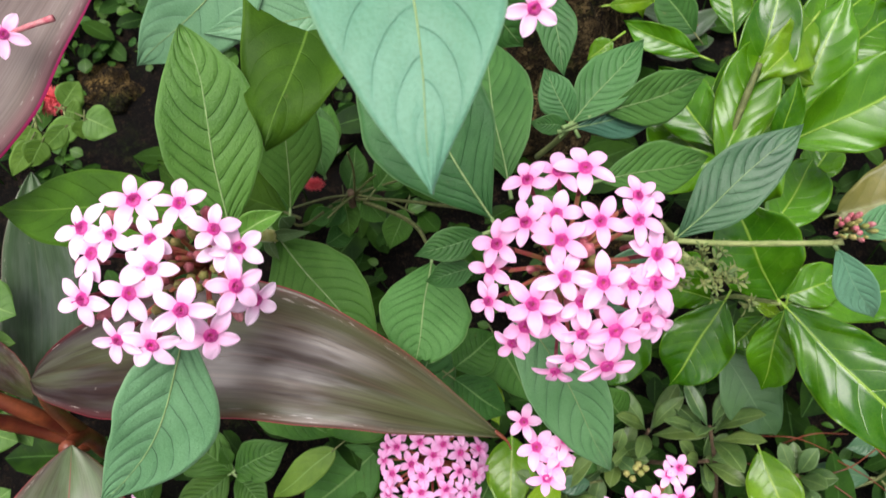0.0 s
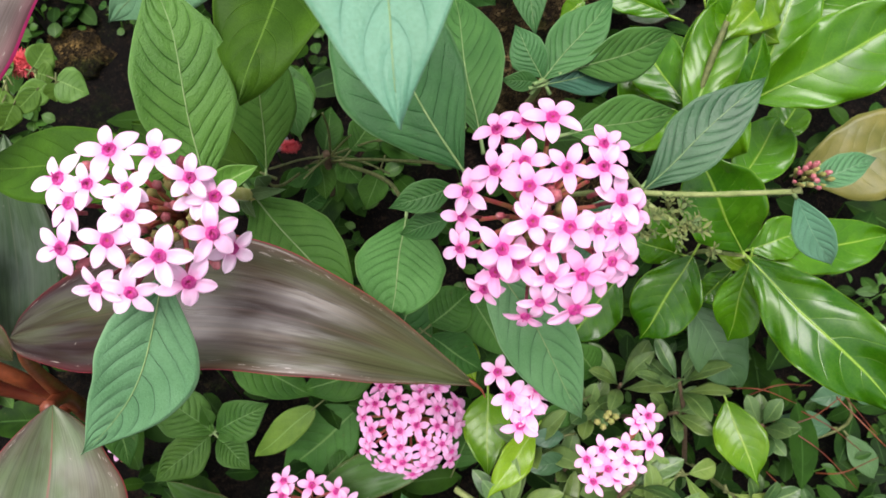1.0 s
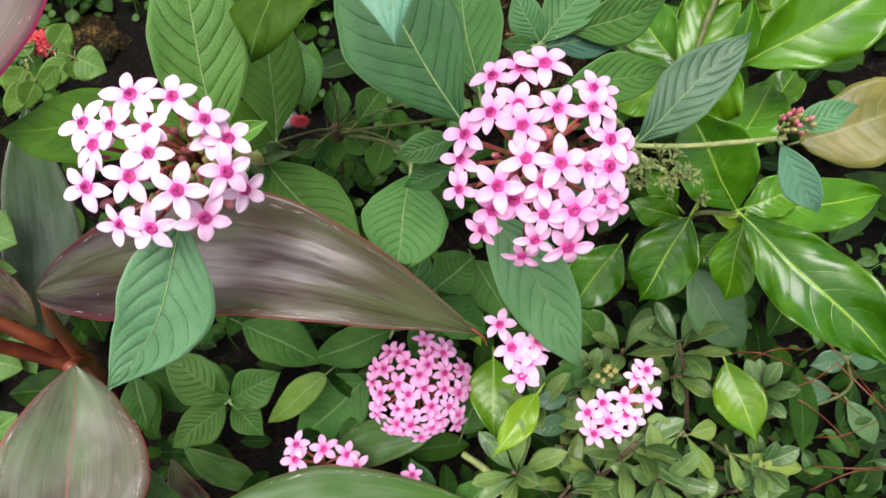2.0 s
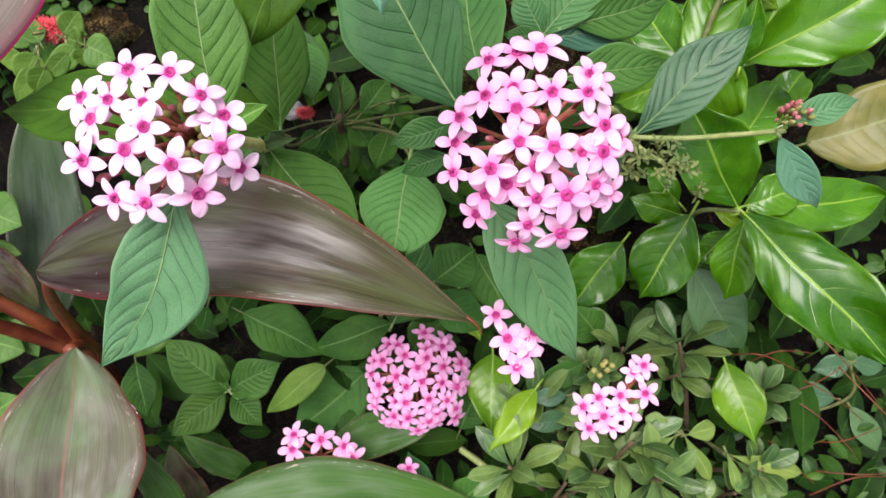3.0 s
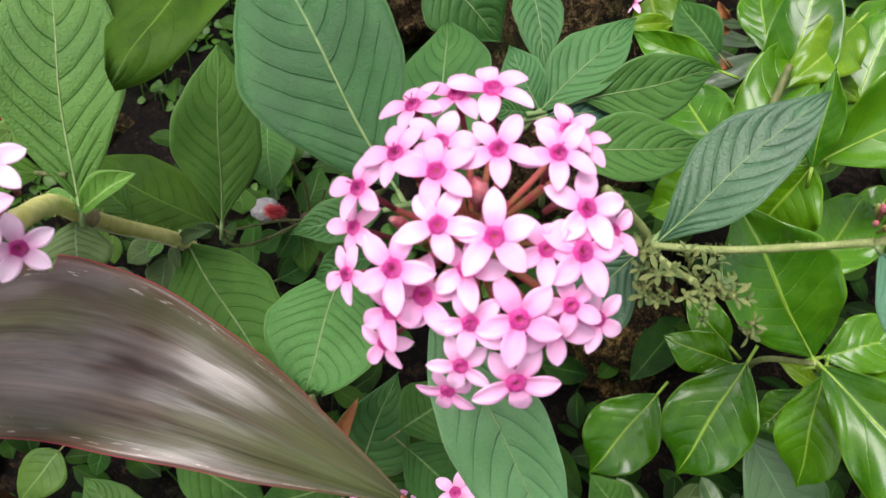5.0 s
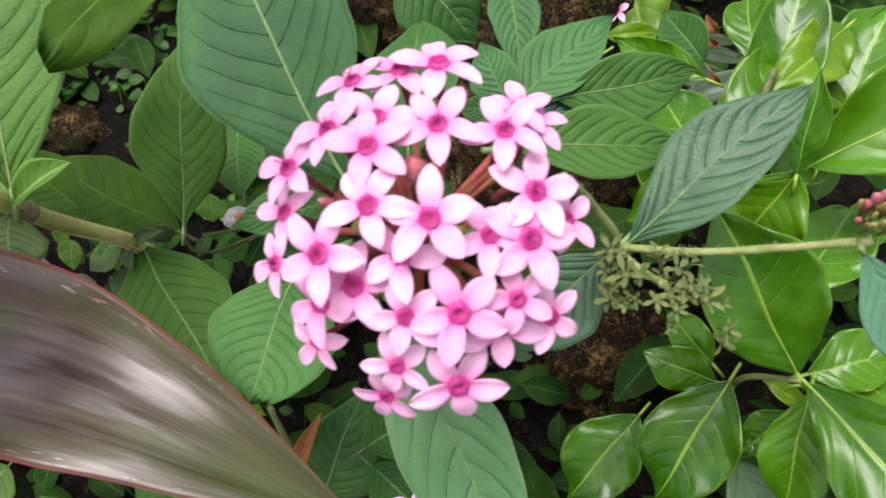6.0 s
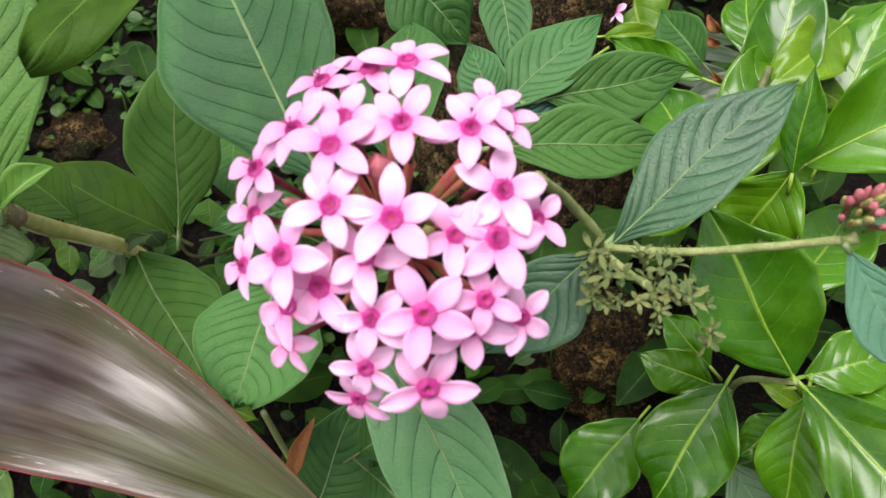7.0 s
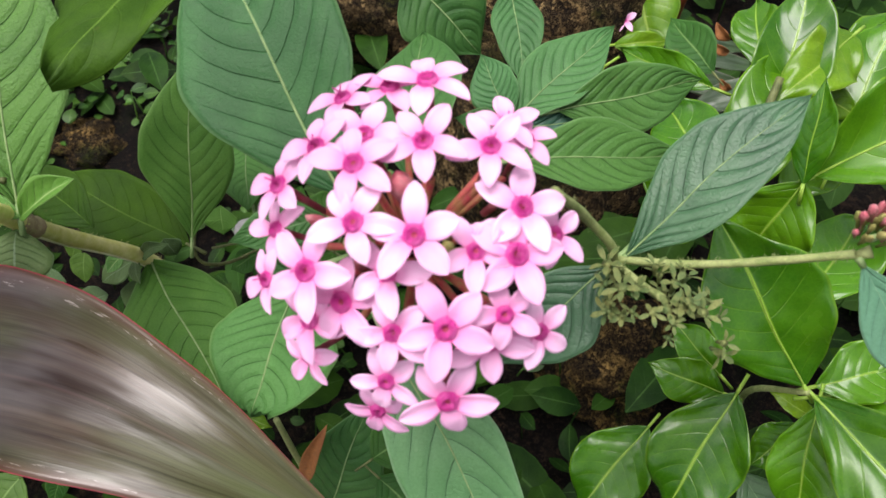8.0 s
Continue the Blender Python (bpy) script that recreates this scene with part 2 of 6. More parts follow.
# velvet leaf again, with the sky's gloss put into a paler base colour
SKYPALE = leaf_material("sky_pale_velvet_leaf", (0.068, 0.205, 0.078), (0.112, 0.275, 0.125), (0.26, 0.42, 0.23), 9, 0.28, 0.46, 0.42, 0.42, 0.014, 0.0011, 0.2, 0.06, 0.05, (0.045, 0.125, 0.055), vein_width=0.035)
# bluish pale base colour carries the sky sheen of the top leaves
SKYSILVER = leaf_material("sky_sheen_leaf", (0.085, 0.235, 0.105), (0.130, 0.300, 0.150), (0.24, 0.40, 0.23), 8, 0.28, 0.46, 0.42, 0.10, 0.010, 0.0005, 0.2, 0.04, 0.06, (0.06, 0.16, 0.075), vein_width=0.03)
DEEP = leaf_material("deep_green_leaf", (0.018, 0.058, 0.003), (0.042, 0.114, 0.006), (0.08, 0.16, 0.02), 9, 0.25, 0.55, 0.12, 0.2, 0.02, 0.0005, 0.12, 0.1)
GLOSSY = leaf_material("glossy_leaf", (0.020, 0.108, 0.002), (0.070, 0.220, 0.003), (0.22, 0.40, 0.03), 8, 0.24, 0.24, 0.52, 0.22, 0.035, 0.00038, 0.25, 0.12, smooth=True, vein_width=0.05)
DARKLEAF = leaf_material("shade_leaf", (0.018, 0.074, 0.009), (0.048, 0.142, 0.020), (0.13, 0.24, 0.07), 9, 0.25, 0.50, 0.14, 0.25, 0.035, 0.0006, 0.14, 0.2)
LIME = leaf_material("lime_leaf", (0.085, 0.23, 0.006), (0.19, 0.37, 0.012), (0.34, 0.48, 0.08), 8, 0.22, 0.24, 0.45, 0.2, 0.04, 0.0003, 0.35, 0.1, smooth=True)
HEARTLEAF = leaf_material("soft_round_leaf", (0.052, 0.128, 0.014), (0.115, 0.230, 0.034), (0.16, 0.28, 0.07), 6, 0.25, 0.5, 0.25, 0.18, 0.04, 0.0003, 0.22, 0.1, 0.0, (0.03, 0.10, 0.022))
SMALLLEAF = leaf_material("small_leaf", (0.034, 0.092, 0.022), (0.145, 0.245, 0.062), (0.22, 0.34, 0.11), 6, 0.2, 0.34, 0.50, 0.2, 0.05, 0.0003, 0.25, 0.25)
YELLOW = leaf_material("fading_leaf", (0.110, 0.125, 0.026), (0.20, 0.195, 0.050), (0.20, 0.23, 0.07), 9, 0.22, 0.36, 0.35, 0.3, 0.03, 0.0004, 0.2, 0.4, smooth=True)
GREYLEAF = strap_material("grey_strap_leaf", (0.036, 0.070, 0.034), (0.075, 0.115, 0.064), (0.055, 0.10, 0.042), (0.12, 0.10, 0.075), 0.34, spec=0.55)
GREENSTRAP = strap_material("green_strap_leaf", (0.022, 0.070, 0.010), (0.050, 0.118, 0.026), (0.052, 0.125, 0.022), (0.13, 0.10, 0.05), 0.42, midline=0.2, spec=0.22)
STRAP = strap_material("maroon_strap_leaf", (0.016, 0.006, 0.006), (0.082, 0.056, 0.038), (0.080, 0.105, 0.038), (0.30, 0.035, 0.055), 0.30, 0.984, tip=0.5, midline=0.06, blotch=0.5, spec=0.44, foot=0.85, lined=0.7)
OLDSTRAP = strap_material("faded_strap_leaf", (0.066, 0.052, 0.038), (0.120, 0.122, 0.080), (0.110, 0.165, 0.075), (0.28, 0.040, 0.045), 0.44, 0.975, 0.1, 0.8, 0.85, spec=0.5)
BLUSHSTRAP = strap_material("blushing_strap_leaf", (0.14, 0.100, 0.090), (0.25, 0.200, 0.180), (0.14, 0.13, 0.10), (0.72, 0.05, 0.22), 0.42, 0.966)
PETAL = petal_material("pink_petal", (0.80, 0.035, 0.36), (0.91, 0.52, 0.77), (0.93, 0.77, 0.90))
PETALPINK = petal_material("rosy_petal", (0.80, 0.030, 0.34), (0.88, 0.37, 0.66), (0.94, 0.635, 0.845))
PETALSMALL = petal_material("deep_pink_petal", (0.55, 0.012, 0.20), (0.80, 0.28, 0.58), (0.90, 0.54, 0.80))
THROAT = plain_material("magenta_throat", (0.76, 0.028, 0.34), (0.92, 0.16, 0.52), 3.0, 0.7, 0.004, 0.3, worn=0.85)
TUBE = plain_material("red_flower_tube", (0.60, 0.06, 0.12), (0.74, 0.18, 0.26), 2.0, 0.5, 0.01, 0.4, 0.1, worn=0.8)
PEDICEL = plain_material("red_green_stalk", (0.52, 0.07, 0.09), (0.40, 0.22, 0.08), 300, 0.55, worn=0.8)
BUDMAT = plain_material("rose_bud", (0.50, 0.09, 0.13), (0.60, 0.26, 0.27), 300, 0.5)
BUDGREEN = plain_material("green_bud", (0.22, 0.25, 0.06), (0.38, 0.34, 0.12), 300, 0.6, worn=0.8)
SPENT = plain_material("spent_sepal", (0.072, 0.130, 0.034), (0.19, 0.215, 0.062), 260, 0.7)
STEM = plain_material("hairy_green_stem", (0.22, 0.29, 0.085), (0.36, 0.41, 0.16), 240, 0.6, 0.0006)
HAIRSTEM = plain_material("pale_hairy_stem", (0.54, 0.55, 0.13), (0.72, 0.70, 0.30), 240, 0.6, 0.0003, worn=0.85)
CREAMSTEM = plain_material("cream_stem_ridge", (0.70, 0.70, 0.42), (0.84, 0.82, 0.58), 240, 0.6, 0.0003, worn=0.85)
NODESTEM = plain_material("dusky_stem_node", (0.30, 0.22, 0.13), (0.48, 0.42, 0.22), 300, 0.65, 0.0004, worn=0.8)
REDSTEM = plain_material("red_stalk", (0.085, 0.014, 0.010), (0.23, 0.060, 0.022), 45, 0.4, 0.0006)
TWIGSTEM = plain_material("thin_green_twig", (0.085, 0.11, 0.030), (0.17, 0.19, 0.065), 240, 0.6, 0.0005)
WOODSTEM = plain_material("brown_twig", (0.09, 0.055, 0.03), (0.19, 0.13, 0.075), 160, 0.8, 0.001)
REDFUZZ = plain_material("red_fuzz", (0.74, 0.05, 0.08), (0.85, 0.16, 0.17), 300, 0.7, worn=0.8)
SMALLMANY = leaf_material("ground_cover_leaf", (0.012, 0.052, 0.005), (0.050, 0.135, 0.012), (0.08, 0.19, 0.03), 5, 0.2, 0.45, 0.3, 0.15, 0.05, 0.0002, 0.2, 0.1, many=True)
# undergrowth coloured near black in place of shade from the foliage above
SHADEDMANY = leaf_material("shade_dark_undergrowth", (0.004, 0.018, 0.002), (0.018, 0.056, 0.005), (0.04, 0.10, 0.020), 6, 0.2, 0.55, 0.08, 0.2, 0.04, 0.0002, 0.1, 0.1, many=True)


def crust_material(name, deep, body, high, moss):
    """Cracked bark or weathered stone with moss."""
    m, nt, b = node_material(name)
    g = Graph(nt)
    obj = g.coords()
    big, mid, fine = g.noise(obj, 22, 6, 0.65), g.noise(obj, 95, 6, 0.7), g.noise(obj, 420, 4, 0.7)
    cell = nt.nodes.new("ShaderNodeTexVoronoi")
    cell.feature = "DISTANCE_TO_EDGE"
    cell.inputs["Scale"].default_value = 70
    nt.links.new(g.mix(0.08, obj, g.vector(mid, big, fine)), cell.inputs["Vector"])
    crack = g.step(cell.outputs["Distance"], 0.0, 0.26)
    col = g.mix(g.step(mid, 0.42, 0.62), body, high)
    col = g.mix(g.step(big, 0.5, 0.62), col, moss)
    col = g.mix(crack, deep, col)
    col = g.mix(g.step(fine, 0.35, 0.7), g.mix(1.0, col, (0.4, 0.4, 0.4), "MULTIPLY"), col)
    g.put(b.inputs["Base Color"], col)
    b.inputs["Roughness"].default_value, b.inputs["Specular IOR Level"].default_value = 0.9, 0.15
    g.put(b.inputs["Normal"], g.bump(g.math("ADD", g.math("ADD", crack, mid), g.math("MULTIPLY", fine, 0.5)), 1.0, 0.004))
    return m


SOIL = crust_material("dark_soil", (0.003, 0.002, 0.0014), (0.020, 0.013, 0.008), (0.052, 0.032, 0.018), (0.016, 0.024, 0.005))
BARK = crust_material("mossy_bark", (0.008, 0.005, 0.003), (0.14, 0.088, 0.034), (0.50, 0.35, 0.15), (0.060, 0.066, 0.011))
ROCK = crust_material("mossy_stone", (0.008, 0.005, 0.003), (0.11, 0.072, 0.026), (0.42, 0.27, 0.08), (0.050, 0.066, 0.011))
PALESTONE = plain_material("pale_stone", (0.17, 0.17, 0.17), (0.30, 0.30, 0.29), 60, 0.8, 0.001)
LITTER = plain_material("dry_leaf", (0.22, 0.075, 0.018), (0.36, 0.15, 0.045), 60, 0.7, 0.001)

# ---- builders ----


def part(name, bm, material, parent, label=""):
    me = bpy.data.meshes.new(name)
    bm.to_mesh(me)
    bm.free()
    for mat in material if isinstance(material, (list, tuple)) else [material]:
        me.materials.append(mat)
    for p in me.polygons:
        p.use_smooth = True
    ob = new(name, me)
    ob.parent = parent
    if label:
        ob["label"] = label
    return ob


def thing(name, label, category, group="", kind=""):
    return tagged(new(name), label, category, group, kind)


def spread(u, a, b):
    """Breadth of a leaf at u along it, 1 at its broadest."""
    top = (a / (a + b)) ** a * (b / (a + b)) ** b
    return max(u, 0.0) ** a * max(1 - u, 0.0) ** b / top


def outline(u, peak, wedge, point):
    """Breadth of a leaf that is broadest at peak, with a wedge-shaped foot and a drawn-out point."""
    if u < peak:
        return math.sin(0.5 * math.pi * u / peak) ** wedge
    return max(0.0, math.cos(0.5 * math.pi * (u - peak) / (1 - peak))) ** point


# broadest at, foot, point, side veins, their slope, quilting, waviness, steps along and across
KINDS = {
    "pentas": (PENTAS, 0.44, 1.00, 1.22, 10, 0.30, 0.022, 0.022, 66, 18),
    "dusky": (DUSKY, 0.46, 1.10, 1.20, 9, 0.32, 0.016, 0.026, 66, 18),
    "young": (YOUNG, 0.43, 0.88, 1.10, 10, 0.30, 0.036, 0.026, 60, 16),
    "pale": (SKYPALE, 0.42, 0.88, 1.20, 9, 0.28, 0.020, 0.018, 64, 18),
    "skysilver": (SKYSILVER, 0.44, 0.90, 1.10, 8, 0.28, 0.008, 0.016, 64, 18),
    "fresh": (FRESH, 0.45, 0.70, 1.00, 6, 0.28, 0.010, 0.03, 28, 10),
    "under": (UNDER, 0.46, 0.75, 0.95, 8, 0.28, 0.010, 0.03, 28, 10),
    "soft": (SOFT, 0.46, 1.00, 1.10, 11, 0.30, 0.018, 0.022, 60, 16),
    "dull": (DULL, 0.46, 0.80, 1.00, 8, 0.26, 0.010, 0.03, 36, 12),
    "fresher": (FRESHER, 0.60, 1.20, 0.70, 6, 0.24, 0.008, 0.03, 20, 8),
    "deep": (DEEP, 0.44, 0.85, 1.10, 9, 0.25, 0.014, 0.03, 40, 14),
    "glossy": (GLOSSY, 0.47, 0.85, 0.85, 8, 0.24, 0.006, 0.08, 56, 20),
    "shade": (DARKLEAF, 0.42, 0.85, 1.12, 9, 0.25, 0.018, 0.03, 36, 14),
    "heart": (HEARTLEAF, 0.36, 0.52, 0.90, 6, 0.25, 0.008, 0.03, 20, 10),
    "dry": (LITTER, 0.5, 0.7, 0.8, 5, 0.2, 0.03, 0.1, 16, 8),
    "lime": (LIME, 0.42, 0.75, 1.15, 8, 0.22, 0.010, 0.06, 30, 12),
    "small": (SMALLLEAF, 0.62, 1.05, 0.62, 6, 0.20, 0.006, 0.02, 12, 8),
    "yellow": (YELLOW, 0.50, 0.60, 0.60, 9, 0.22, 0.016, 0.03, 28, 12),
    "strap": (STRAP, 0.40, 0.55, 0.80, 0, 0.0, 0.0, 0.02, 60, 24),
    "faded": (OLDSTRAP, 0.50, 0.80, 0.75, 0, 0.0, 0.0, 0.02, 50, 18),
    "blush": (BLUSHSTRAP, 0.37, 0.45, 0.72, 0, 0.0, 0.0, 0.02, 50, 18),
    "olive": (GREENSTRAP, 0.42, 0.60, 0.80, 0, 0.0, 0.0, 0.02, 40, 14),
    "grey": (GREYLEAF, 0.42, 0.55, 0.75, 0, 0.0, 0.0, 0.02, 40, 14),
}
SEED = random.Random(7)


def leaf_points(kind, length, width, arch, cup, wave, twist, bite, seed, bow=0.0, sharp=0.0, peak=0.0, wedge=0.0, hook=0.0):
    """Rows of (place, uv) for the face of a leaf that lies along +y and looks up +z."""
    _, most, foot, point, count, slope, quilt, wavy, nu, nv = KINDS[kind]
    wave = wavy if wave is None else wave
    most, foot, point = peak or most, wedge or foot, sharp or point
    shiny = kind in ("glossy", "lime")
    keel = 1.15 if shiny else 1.6
    rows = []
    for i in range(nu + 1):
        u = i / nu
        half = 0.5 * width * max(outline(u, most, foot, point), 0.012)
        if shiny:  # drawn-out tip
            half *= 1 - 0.45 * max(0.0, (u - 0.72) / 0.28) ** 1.1
        end = max(0.0, (u - 0.7) / 0.3)
        lift = arch * length * (4 * u * (1 - u)) + 0.25 * arch * length * u * u - (0.02 + 0.02 * math.sin(5 * seed)) * length * end * end
        row = []
        for j in range(nv + 1):
            v = 2 * j / nv - 1
            s = abs(v)
            edge = 1 + 0.012 * math.sin(u * 31 + seed) * s + 0.022 * math.sin(u * 12 + 2 * seed + (2.1 if v > 0 else 0.0)) * s
            edge += 0.03 * noise.noise((u * 6 + seed, 3.0 if v > 0 else 0.0, seed)) * s
            edge *= 1 + 0.07 * math.sin(3 * seed) * v
            x = v * half * edge + 0.010 * length * math.sin(6.3 * u + seed) * min(1, 3 * u, 4 * (1 - u)) + bow * length * 4 * u * (1 - u) + hook * length * end * end
            z = lift + cup * half * s**keel
            ph = count * (u - slope * s**1.4) + (0.42 if v > 0 else 0.0)
            if count:
                z += quilt * width * (0.7 + 0.5 * math.sin(4 * u + seed)) * abs(math.sin(math.pi * ph)) ** 0.6 * min(1, 5 * s) * (1 - s**4) * min(1, 6 * u, 3 * (1 - u))
            else:
                z += 0.011 * width * math.sin(6 * v + seed + 1.5 * u) * (1 - 0.6 * s) * min(1, 3 * u)
                z += 0.012 * width * noise.noise((3.5 * u + seed, 1.6 * v, 2.0)) * min(1, 3 * u)
            z += wave * width * s * s * math.sin(u * 11 + seed + (1.7 if v > 0 else 0.0)) * min(1, 4 * u)
            if shiny:  # the margin ripples from vein to vein
                z += 0.35 * wave * width * s**3 * math.sin(math.pi * ph + seed) * min(1, 4 * u, 5 * (1 - u))
                z += 0.05 * width * math.sin(5 * u + 2.4 * v + 3 * seed) * s * min(1, 4 * u)
            z += twist * v * half * u
            z += 0.016 * width * noise.noise((u * 5 + seed, v * 2.2, seed))
            y = u * length + 0.03 * half * math.sin(9 * u + seed) * s
            if bite and u > 0.9 - 0.06 * math.sin(14 * v):  # torn end
                y -= (u - 0.86) * length * bite * (1 + 0.5 * math.sin(17 * v + seed))
            row.append(((x, y, z), (u, 0.5 * v + 0.5)))
        rows.append(row)
    return rows


def sheet(rows, thick=0.0003):
    """A closed thin sheet over rows of points."""
    bm = bmesh.new()
    lay = bm.loops.layers.uv.new("UVMap")
    up = [[bm.verts.new(p) for p, _ in r] for r in rows]
    dn = [[bm.verts.new((p[0], p[1], p[2] - thick)) for p, _ in r] for r in rows]
    uv = {}
    for vs in (up, dn):
        for r, q in zip(vs, rows):
            for vert, (_, t) in zip(r, q):
                uv[vert] = t

    def quad(*vs):
        face = bm.faces.new(vs)
        for loop in face.loops:
            loop[lay].uv = uv[loop.vert]

    n, m = len(rows), len(rows[0])
    for i in range(n - 1):
        for j in range(m - 1):
            quad(up[i][j], up[i][j + 1], up[i + 1][j + 1], up[i + 1][j])
            quad(dn[i][j], dn[i + 1][j], dn[i + 1][j + 1], dn[i][j + 1])
        quad(up[i][0], up[i + 1][0], dn[i + 1][0], dn[i][0])
        quad(up[i][-1], dn[i][-1], dn[i + 1][-1], up[i + 1][-1])
    return bm


def tube(bm, pts, r0, r1, sides=8, ripple=0.0):
    """A tapered tube through points, closed at both ends."""
    pts = [Vector(p) for p in pts]
    rings, side = [], None
    for i, p in enumerate(pts):
        d = (pts[min(i + 1, len(pts) - 1)] - pts[max(i - 1, 0)]).normalized()
        side = (side - d * side.dot(d)).normalized() if side else d.orthogonal().normalized()
        other = d.cross(side)
        f = i / (len(pts) - 1)
        r = r0 + (r1 - r0) * f
        r *= 1 + ripple * math.sin(5.3 * i)
        rings.append([bm.verts.new(p + r * (math.cos(2 * math.pi * k / sides) * side + math.sin(2 * math.pi * k / sides) * other)) for k in range(sides)])
    for a, b in zip(rings, rings[1:]):
        for k in range(sides):
            bm.faces.new((a[k], a[(k + 1) % sides], b[(k + 1) % sides], b[k]))
    bm.faces.new(rings[0][::-1])
    bm.faces.new(rings[-1])
    return bm


def smooth_line(pts, steps=6):
    """Catmull-Rom through the points."""
    p = [Vector(q) for q in pts]
    p = [2 * p[0] - p[1], *p, 2 * p[-1] - p[-2]]
    out = []
    for i in range(1, len(p) - 2):
        a, b, c, d = p[i - 1 : i + 3]
        for k in range(steps):
            t = k / steps
            out.append(0.5 * (2 * b + (c - a) * t + (2 * a - 5 * b + 4 * c - d) * t * t + (3 * b - a - 3 * c + d) * t**3))
    return out + [p[-2]]


def stalk(plant, pts, r0, r1, material, name="stem", hairs=0):
    line = smooth_line(pts)
    bm = tube(bmesh.new(), line, r0, r1, 10, 0.05)
    rng = random.Random(hairs)
    for _ in range(hairs):  # short soft hairs
        i = rng.randrange(len(line) - 1)
        d = Vector((rng.gauss(0, 1), rng.gauss(0, 1), rng.gauss(0, 1))).normalized()
        p, r = line[i].lerp(line[i + 1], rng.random()), r0 + (r1 - r0) * i / len(line)
        tube(bm, [p, p + d * (r + rng.uniform(0.0005, 0.0013))], 0.00009, 0.00003, 3)
    return part(name, bm, material, plant)


VEIN = plain_material("green_midrib", (0.15, 0.26, 0.085), (0.25, 0.35, 0.14), 240, 0.6, 0.0004, worn=0.8)
LIMEVEIN = plain_material("lime_midrib", (0.17, 0.32, 0.025), (0.27, 0.42, 0.06), 200, 0.4, worn=0.8)
RIBMAT = {"pentas": VEIN, "pale": VEIN, "skysilver": VEIN, "young": VEIN, "soft": VEIN, "dusky": VEIN, "glossy": LIMEVEIN, "lime": LIMEVEIN}


def leaf(plant, kind, base, tip, width, facing, arch=0.06, cup=0.12, wave=None, twist=0.0, bite=0.0, stalked=0.008, rib=True, label="", bow=0.0, sharp=0.0, peak=0.0, wedge=0.0, hook=0.0):
    """A leaf from base to tip with its face to the given side. arch: bulge towards that side; cup: raised sides."""
    base, tip, facing = Vector(base), Vector(tip), Vector(facing)
    y = (tip - base).normalized()
    x = y.cross(facing).normalized()
    z = x.cross(y)
    length = (tip - base).length
    if kind == "glossy":  # folded along the midrib
        cup += 0.14
    seed = SEED.uniform(0, 9)
    rows = leaf_points(kind, length, width, arch, cup, wave, twist, bite, seed, bow, sharp, peak, wedge, hook)
    ob = part("leaf", sheet(rows), KINDS[kind][0], plant, label)
    ob.matrix_world = Matrix.Translation(base) @ Matrix((x, y, z)).transposed().to_4x4()
    mid = len(rows[0]) // 2
    line = [Vector(r[mid][0]) for r in rows]
    if rib and kind in RIBMAT and width > 0.015:
        bm = tube(bmesh.new(), [p + Vector((0, 0, 0.0001)) for p in line[: int(0.93 * len(line))]], (0.011 if kind == "glossy" else 0.011) * width, 0.002 * width, 6)
        rb = part("midrib", bm, RIBMAT[kind], ob)
    if stalked:
        back = line[0] - Vector((0, stalked, 0.25 * stalked))
        part("petiole", tube(bmesh.new(), [back, 0.5 * (back + line[0]), line[1]], 0.0007 if kind in ("glossy", "lime") else 0.0005 if kind in ("heart", "shade", "small") else 0.0010, 0.0005 if kind in ("heart", "shade", "small") else 0.0007, 8), RIBMAT.get(kind, TWIGSTEM), ob)
    return ob


def petal_rows(width, curl, cup, bend, seed, nu=11, nv=6):
    rows = []
    for i in range(nu + 1):
        u = i / nu
        half = 0.5 * width * max(0.03, 0.42 + 0.58 * math.sin(math.pi * u) ** 0.9 if u < 0.5 else math.cos(math.pi * (u - 0.5)) ** 0.62)
        r = 0.10 + 0.90 * u
        row = []
        for j in range(nv + 1):
            v = 2 * j / nv - 1
            z = curl * u * u + 0.06 * math.sin(math.pi * u) + cup * v * v * half - 0.02 * (1 - abs(v)) + 0.03 * noise.noise((3 * u, 2 * v, seed))
            row.append(((v * half + bend * u * u, r, z), (u, 0.5 * v + 0.5)))
        rows.append(row)
    return rows


